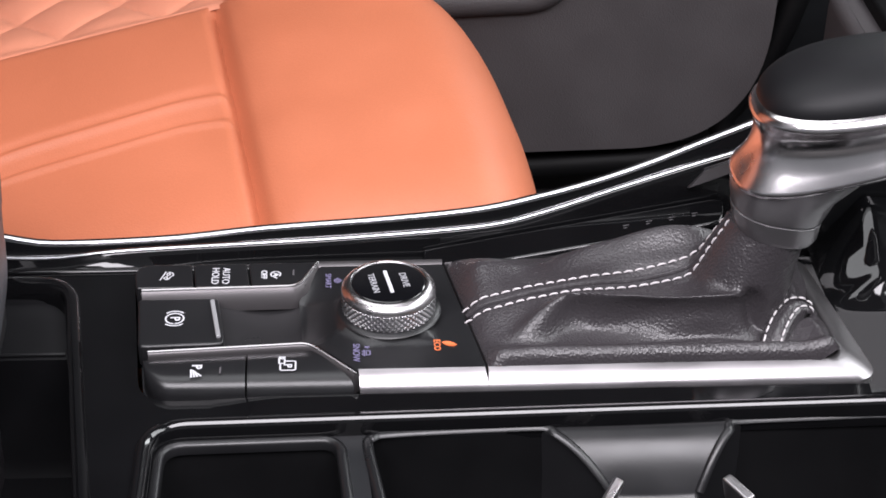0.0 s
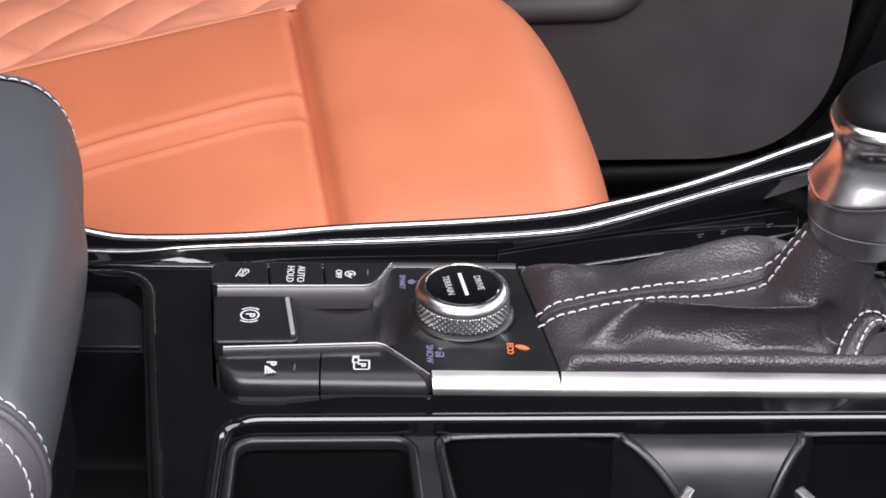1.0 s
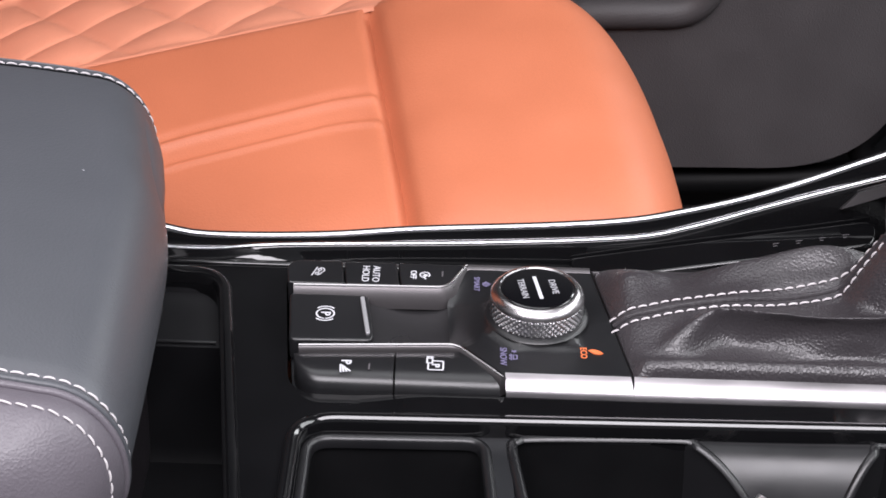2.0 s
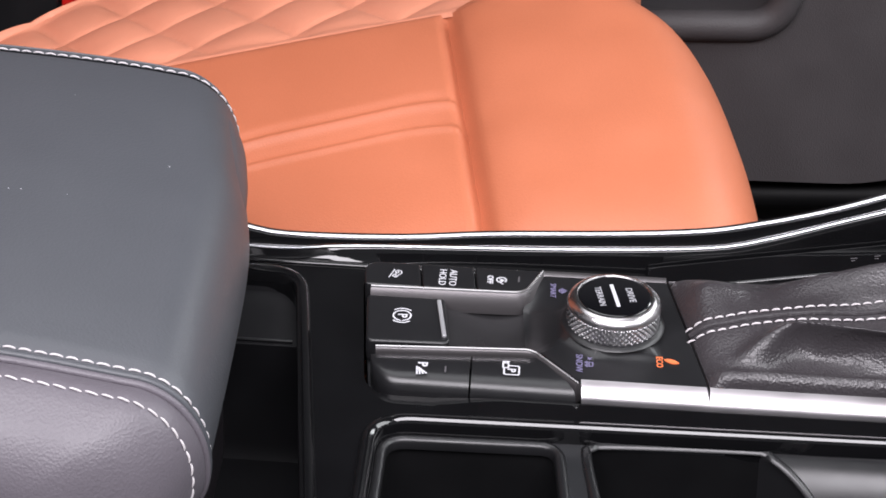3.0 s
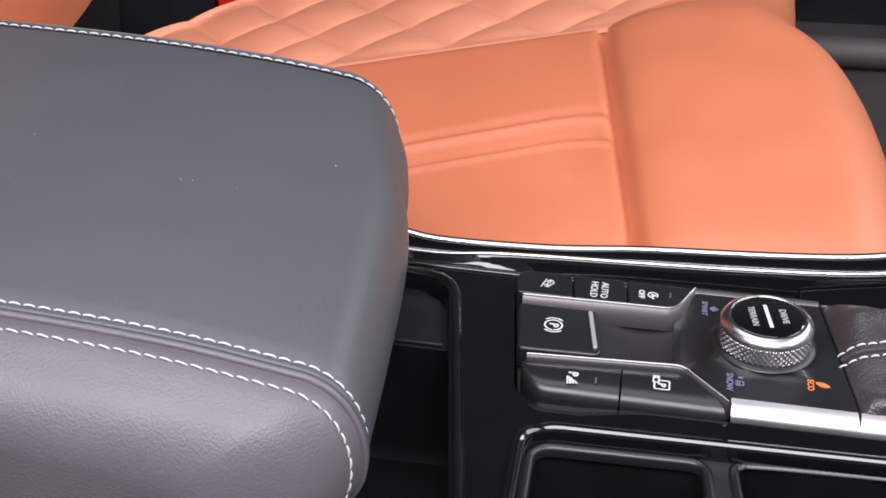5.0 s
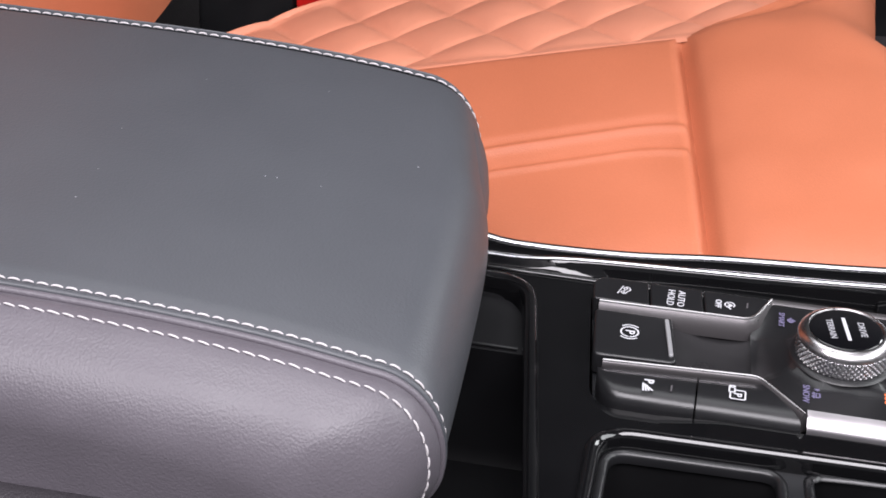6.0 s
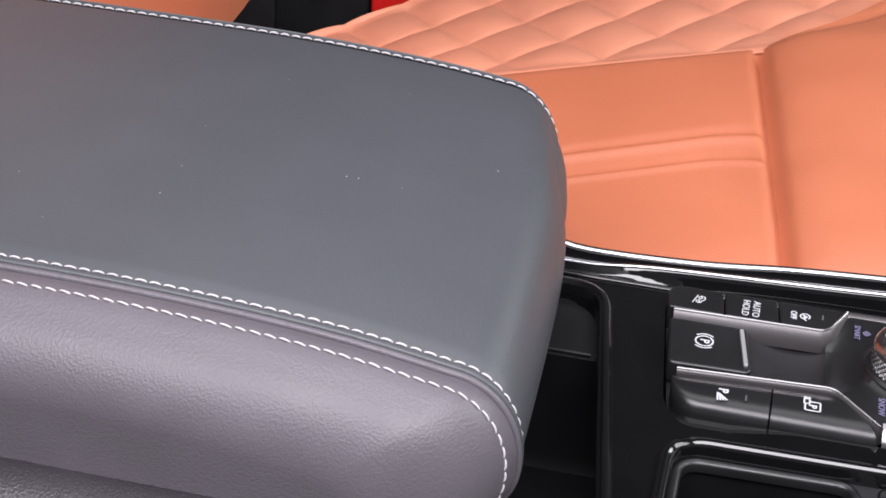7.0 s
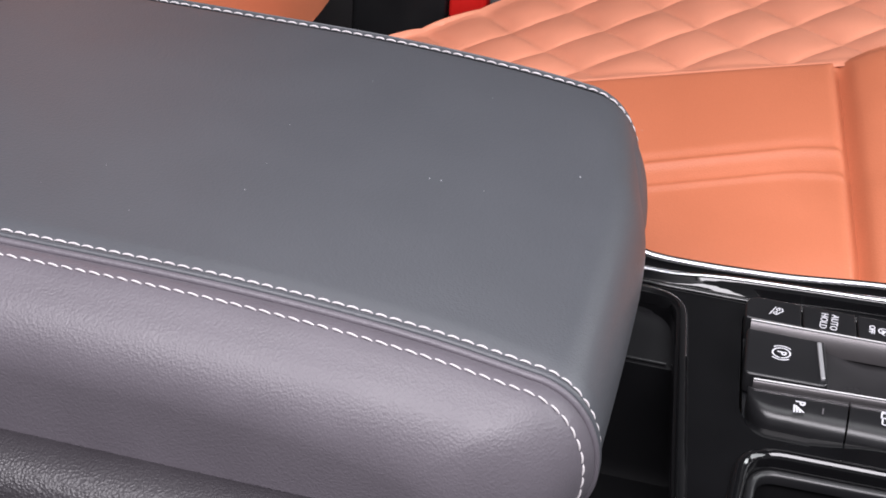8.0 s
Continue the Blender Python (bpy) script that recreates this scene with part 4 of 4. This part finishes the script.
    for off in (-0.0040, 0.0040):
        row = []
        for k, p in enumerate(fold[3:-4]):
            t = (fold[k + 4] - fold[k + 2]).normalized()
            side = t.cross(Vector((0, 0, 1))).normalized()
            row.append(p + side * off + side.cross(t) * 0.0010)
        stitches("stitching", row, (0.2, -0.4, 1), boot, 0.0052, 0.0040, 0.00050)

    # neck, metal body and cap: stacked ovals
    def oval(cx, cy, z, rx, ry, tilt=0.0, power=2.3, k=72, yaw=0.0):
        out = []
        for j in range(k):
            a = 2 * math.pi * j / k
            c, s = math.cos(a), math.sin(a)
            x = rx * math.copysign(abs(c) ** (2 / power), c)
            y = ry * math.copysign(abs(s) ** (2 / power), s)
            ca, sa = math.cos(radians(yaw)), math.sin(radians(yaw))
            out.append((cx + x * ca - y * sa, cy + x * sa + y * ca, z + tilt * x))
        return out

    neck = [oval(0.1868, -0.003, 0.0470, 0.0188, 0.0165, -0.15), oval(0.1866, -0.003, 0.0500, 0.0205, 0.0180, -0.15), oval(0.1860, -0.003, 0.0592, 0.0221, 0.0192, -0.18),
            oval(0.1860, -0.003, 0.0596, 0.0215, 0.0186, -0.18), oval(0.1860, -0.003, 0.0602, 0.0215, 0.0186, -0.18), oval(0.1862, -0.003, 0.0606, 0.0223, 0.0194, -0.18),
            oval(0.1885, -0.003, 0.0700, 0.0255, 0.0218, -0.02), oval(0.1955, -0.004, 0.0800, 0.0330, 0.0250, 0.15), oval(0.2050, -0.004, 0.0885, 0.0420, 0.0280, 0.25)]
    part("neck", grid(neck, close_u=True, cap=True), DARK_METAL, lev, "dark satin neck with a fine groove", angle=40)
    body = [oval(0.2080, -0.004, 0.0860, 0.0400, 0.0270, 0.25, 2.6), oval(0.2108, -0.004, 0.0890, 0.0474, 0.0308, 0.25, 2.8), oval(0.2112, -0.004, 0.0912, 0.0490, 0.0320, 0.25, 2.8), oval(0.2118, -0.004, 0.0930, 0.0488, 0.0316, 0.245, 2.8),
            oval(0.2132, -0.004, 0.0975, 0.0470, 0.0290, 0.23, 2.6), oval(0.2144, -0.004, 0.1030, 0.0454, 0.0270, 0.21, 2.5), oval(0.2152, -0.004, 0.1085, 0.0450, 0.0264, 0.20, 2.4), oval(0.2160, -0.004, 0.1135, 0.0456, 0.0272, 0.18, 2.4),
            oval(0.2164, -0.004, 0.1180, 0.0470, 0.0298, 0.16, 2.4), oval(0.2166, -0.004, 0.1198, 0.0486, 0.0330, 0.15, 2.4), oval(0.2166, -0.004, 0.1214, 0.0491, 0.0345, 0.15, 2.4), oval(0.2167, -0.004, 0.1232, 0.0487, 0.0341, 0.15, 2.4), oval(0.2168, -0.004, 0.1264, 0.0468, 0.0316, 0.15, 2.4)]
    part("metal_body", grid(body, close_u=True, cap=True), CHROME, lev, "polished metal body mirroring the seat", angle=60)
    cap = [oval(0.2168, -0.004, 0.1256, 0.0464, 0.0312, 0.15, 2.4), oval(0.2168, -0.004, 0.1268, 0.0464, 0.0312, 0.15, 2.4)]
    for k in range(1, 19):
        t = k / 19
        w = math.cos(math.pi / 2 * t) ** 0.85
        cap.append(oval(0.2168 + 0.002 * t, -0.004 + 0.003 * t, 0.1268 + 0.0175 * math.sin(math.pi / 2 * t) ** 0.95, 0.0464 * w, 0.0312 * w, 0.15, 2.4))
    part("cap", grid(cap, close_u=True, cap=True), BIN, lev, "matt black knob cap", angle=60)


build_lever()


# ---- armrest ----
nose_x = curve_of([-0.26, -0.215, -0.172, -0.05, 0.0, 0.08, 0.12], [-0.176, -0.171, -0.169, -0.174, -0.182, -0.199, -0.212])
top_z = curve_of([-0.60, -0.42, -0.33, -0.254, -0.20, -0.15], [0.102, 0.102, 0.101, 0.096, 0.088, 0.079])


def arm_profile(y, n=70):
    """Points of the armrest's skin at one y: along the top, over the nose, down the front."""
    xf = nose_x(y)
    pts = []
    for k in range(30):
        x = -0.62 + (xf - 0.030 + 0.62) * k / 29
        pts.append((x, top_z(x)))
    zt = top_z(xf - 0.030)
    for k in range(1, 22):
        a = math.pi / 2 * k / 21
        pts.append((xf - 0.030 + 0.030 * math.sin(a) ** 0.92, zt - 0.006 * (k / 21) - 0.032 * (1 - math.cos(a))))
    zb = pts[-1][1]
    for k in range(1, 12):
        pts.append((xf - 0.009 * (k / 11) ** 2.5, zb - 0.025 * k / 11))
    return pts


def build_armrest():
    arm = thing("armrest", "grey leather armrest lid with white double stitching", "armrest", (-0.35, -0.05, -0.01))
    y_near, y_far = -0.183, 0.074
    ys = list(np.linspace(y_near, y_far, 60))

    def crown(y):
        u = (y - (y_near + y_far) / 2) / ((y_far - y_near) / 2)
        return 0.0075 * (1 - u * u) - 0.004 * max(0, abs(u) - 0.93) / 0.07

    rows = [[(x, y, z + crown(y) * min(1, max(0, (z - 0.03) / 0.05))) for x, z in arm_profile(y)] for y in ys]
    part("top_pad", grid(rows), GREY_LEATHER, arm, "smooth slate grey leather top", angle=80)
    # side pads outside the seams
    for sgn, y0 in ((-1, y_near), (1, y_far)):
        rows = []
        depth = 0.046 if sgn < 0 else 0.004
        for k in range(36):
            t = k / 35
            a = math.pi / 2 * min(t * 1.25, 1)
            out = depth * math.sin(a) ** 0.9
            drop = (0.036 if sgn < 0 else 0.05) * (1 - math.cos(a)) + max(0, t - 0.8) / 0.2 * 0.046
            gro = 0.0030 * math.exp(-(t / 0.05) ** 2) - 0.0016 * math.exp(-((t - 0.16) / 0.08) ** 2)
            y = y0 + sgn * out
            xcut = 0.034 * (1 - math.sqrt(max(0, 1 - (out / (depth * 1.02)) ** 2))) * 1.9
            row = []
            for x, z in arm_profile(y0):
                fr = max(0.0, min(1.0, (x + 0.30) / 0.13))
                low = max(0, min(1, (z - 0.010) / 0.075))
                foot = 0.021 + (0.016 * max(0.0, min(1.0, (-0.20 - x) / 0.05)) if sgn < 0 else 0.0)
                row.append((x - xcut * fr * (1.0 if sgn < 0 else 0.7), y, max(z - drop * low - gro, foot)))
            rows.append(row)
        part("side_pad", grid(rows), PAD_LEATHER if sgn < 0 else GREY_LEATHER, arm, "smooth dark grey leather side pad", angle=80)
        # welt in the seam
        prof = arm_profile(y0)
        for off, mat_w in ((-0.0016, GREY_LEATHER), (0.0017, PAD_LEATHER)) if sgn < 0 else ():
            part("welt", sweep([(x, y0 - off, z - 0.0012 - 0.0006 * (off > 0)) for x, z in prof], circle(0.0017, 10), up=(0, 1, 0)), mat_w, arm, "rolled leather edge in the seam")
        stitches("stitching", [(x, y0 - sgn * (0.0052 if sgn < 0 else 0.0015), z + crown(y0 - sgn * 0.0052) + (0.0003 if sgn < 0 else -0.0004)) for x, z in prof[4:]], lambda p: (0.8, 0, 0.3) if p.x > -0.19 else (0, 0, 1), arm, 0.0062, 0.0050, 0.00046)
        if sgn > 0:
            continue
        rows2 = rows[5]
        stitches("stitching", [(p[0], p[1], p[2] + 0.0003) for p in rows2[4:]], lambda p: (0.8, -0.3, 0.3) if p.x > -0.19 else (0, -0.5, 1), arm, 0.0062, 0.0050, 0.00046, 0.14)
    # underside
    bm = prism([(-0.62, -0.214), (-0.20, -0.212), (-0.178, -0.17), (-0.182, -0.02), (-0.205, 0.09), (-0.62, 0.09)], 0.012, 0.024)
    part("underside", bm, SOFT, arm, "black plastic lid underside", smooth=False)
    def skin_x(y, z):
        prof = arm_profile(y)[25:]
        return float(np.interp(-z, [-p[1] for p in prof], [p[0] for p in prof]))

    rows = []
    for y in np.linspace(-0.022, 0.056, 24):
        u = min(1, 1.12 * math.sin(math.pi * (y + 0.0225) / 0.079)) ** 0.35
        row = [(skin_x(y, z) - 0.001 + 0.0042 * u * min(1, (0.094 - z) / 0.016), y, z) for z in np.linspace(0.094, 0.066, 12)]
        rows.append(row + [(row[-1][0] - 0.001, y, 0.0645), (row[-1][0] - 0.008, y, 0.0640)])
    part("latch", grid(rows), GREY_LEATHER, arm, "dark release lip under the nose", angle=60)


build_armrest()


def build_dust():
    bm = bmesh.new()
    for k in range(13):
        x, y = -0.45 + 0.26 * random.random(), -0.16 + 0.20 * random.random()
        u = (y + 0.0545) / 0.1285
        m = pose(x, y, top_z(x) + 0.0075 * (1 - u * u) + 0.0002, 0, 0, 360 * random.random())
        bmesh.ops.create_icosphere(bm, subdivisions=1, radius=0.00014 + 0.00016 * random.random() ** 2, matrix=m @ Matrix.Diagonal((1.0 + 2 * random.random(), 1, 0.6, 1)))
    tagged(part("dust", bm, PRINT), "tiny white dust specks lying on the grey armrest", "dust", kind="stuff")


build_dust()


def build_box():
    box = thing("console_box", "black grained storage box under the armrest", "storage box", (-0.4, -0.07, -0.38))
    o = [(-0.64, -0.256), (-0.215, -0.244), (-0.196, -0.19), (-0.200, 0.088), (-0.64, 0.090)]
    part("body", prism(rounded(o, [0.01, 0.03, 0.02, 0.01, 0.01], 6), -0.378, 0.021, 0.012, 4), GRAINED, box, "black leather grained box")
    rows = []
    for x in np.linspace(-0.64, -0.232, 40):
        drop = 0.018 * max(0.0, (x + 0.27) / 0.038) ** 2
        prof = [(-0.222, 0.010), (-0.224, 0.0340), (-0.2280, 0.0372), (-0.2350, 0.0380), (-0.2440, 0.0366), (-0.2510, 0.0325), (-0.2555, 0.0255), (-0.2575, 0.0140), (-0.2580, -0.02)]
        rows.append([(x, y + 0.3 * drop * (y < -0.24), z - drop) for y, z in prof])
    part("shoulder", grid(rows), GRAINED, box, "rounded grained top edge", angle=60)


build_box()
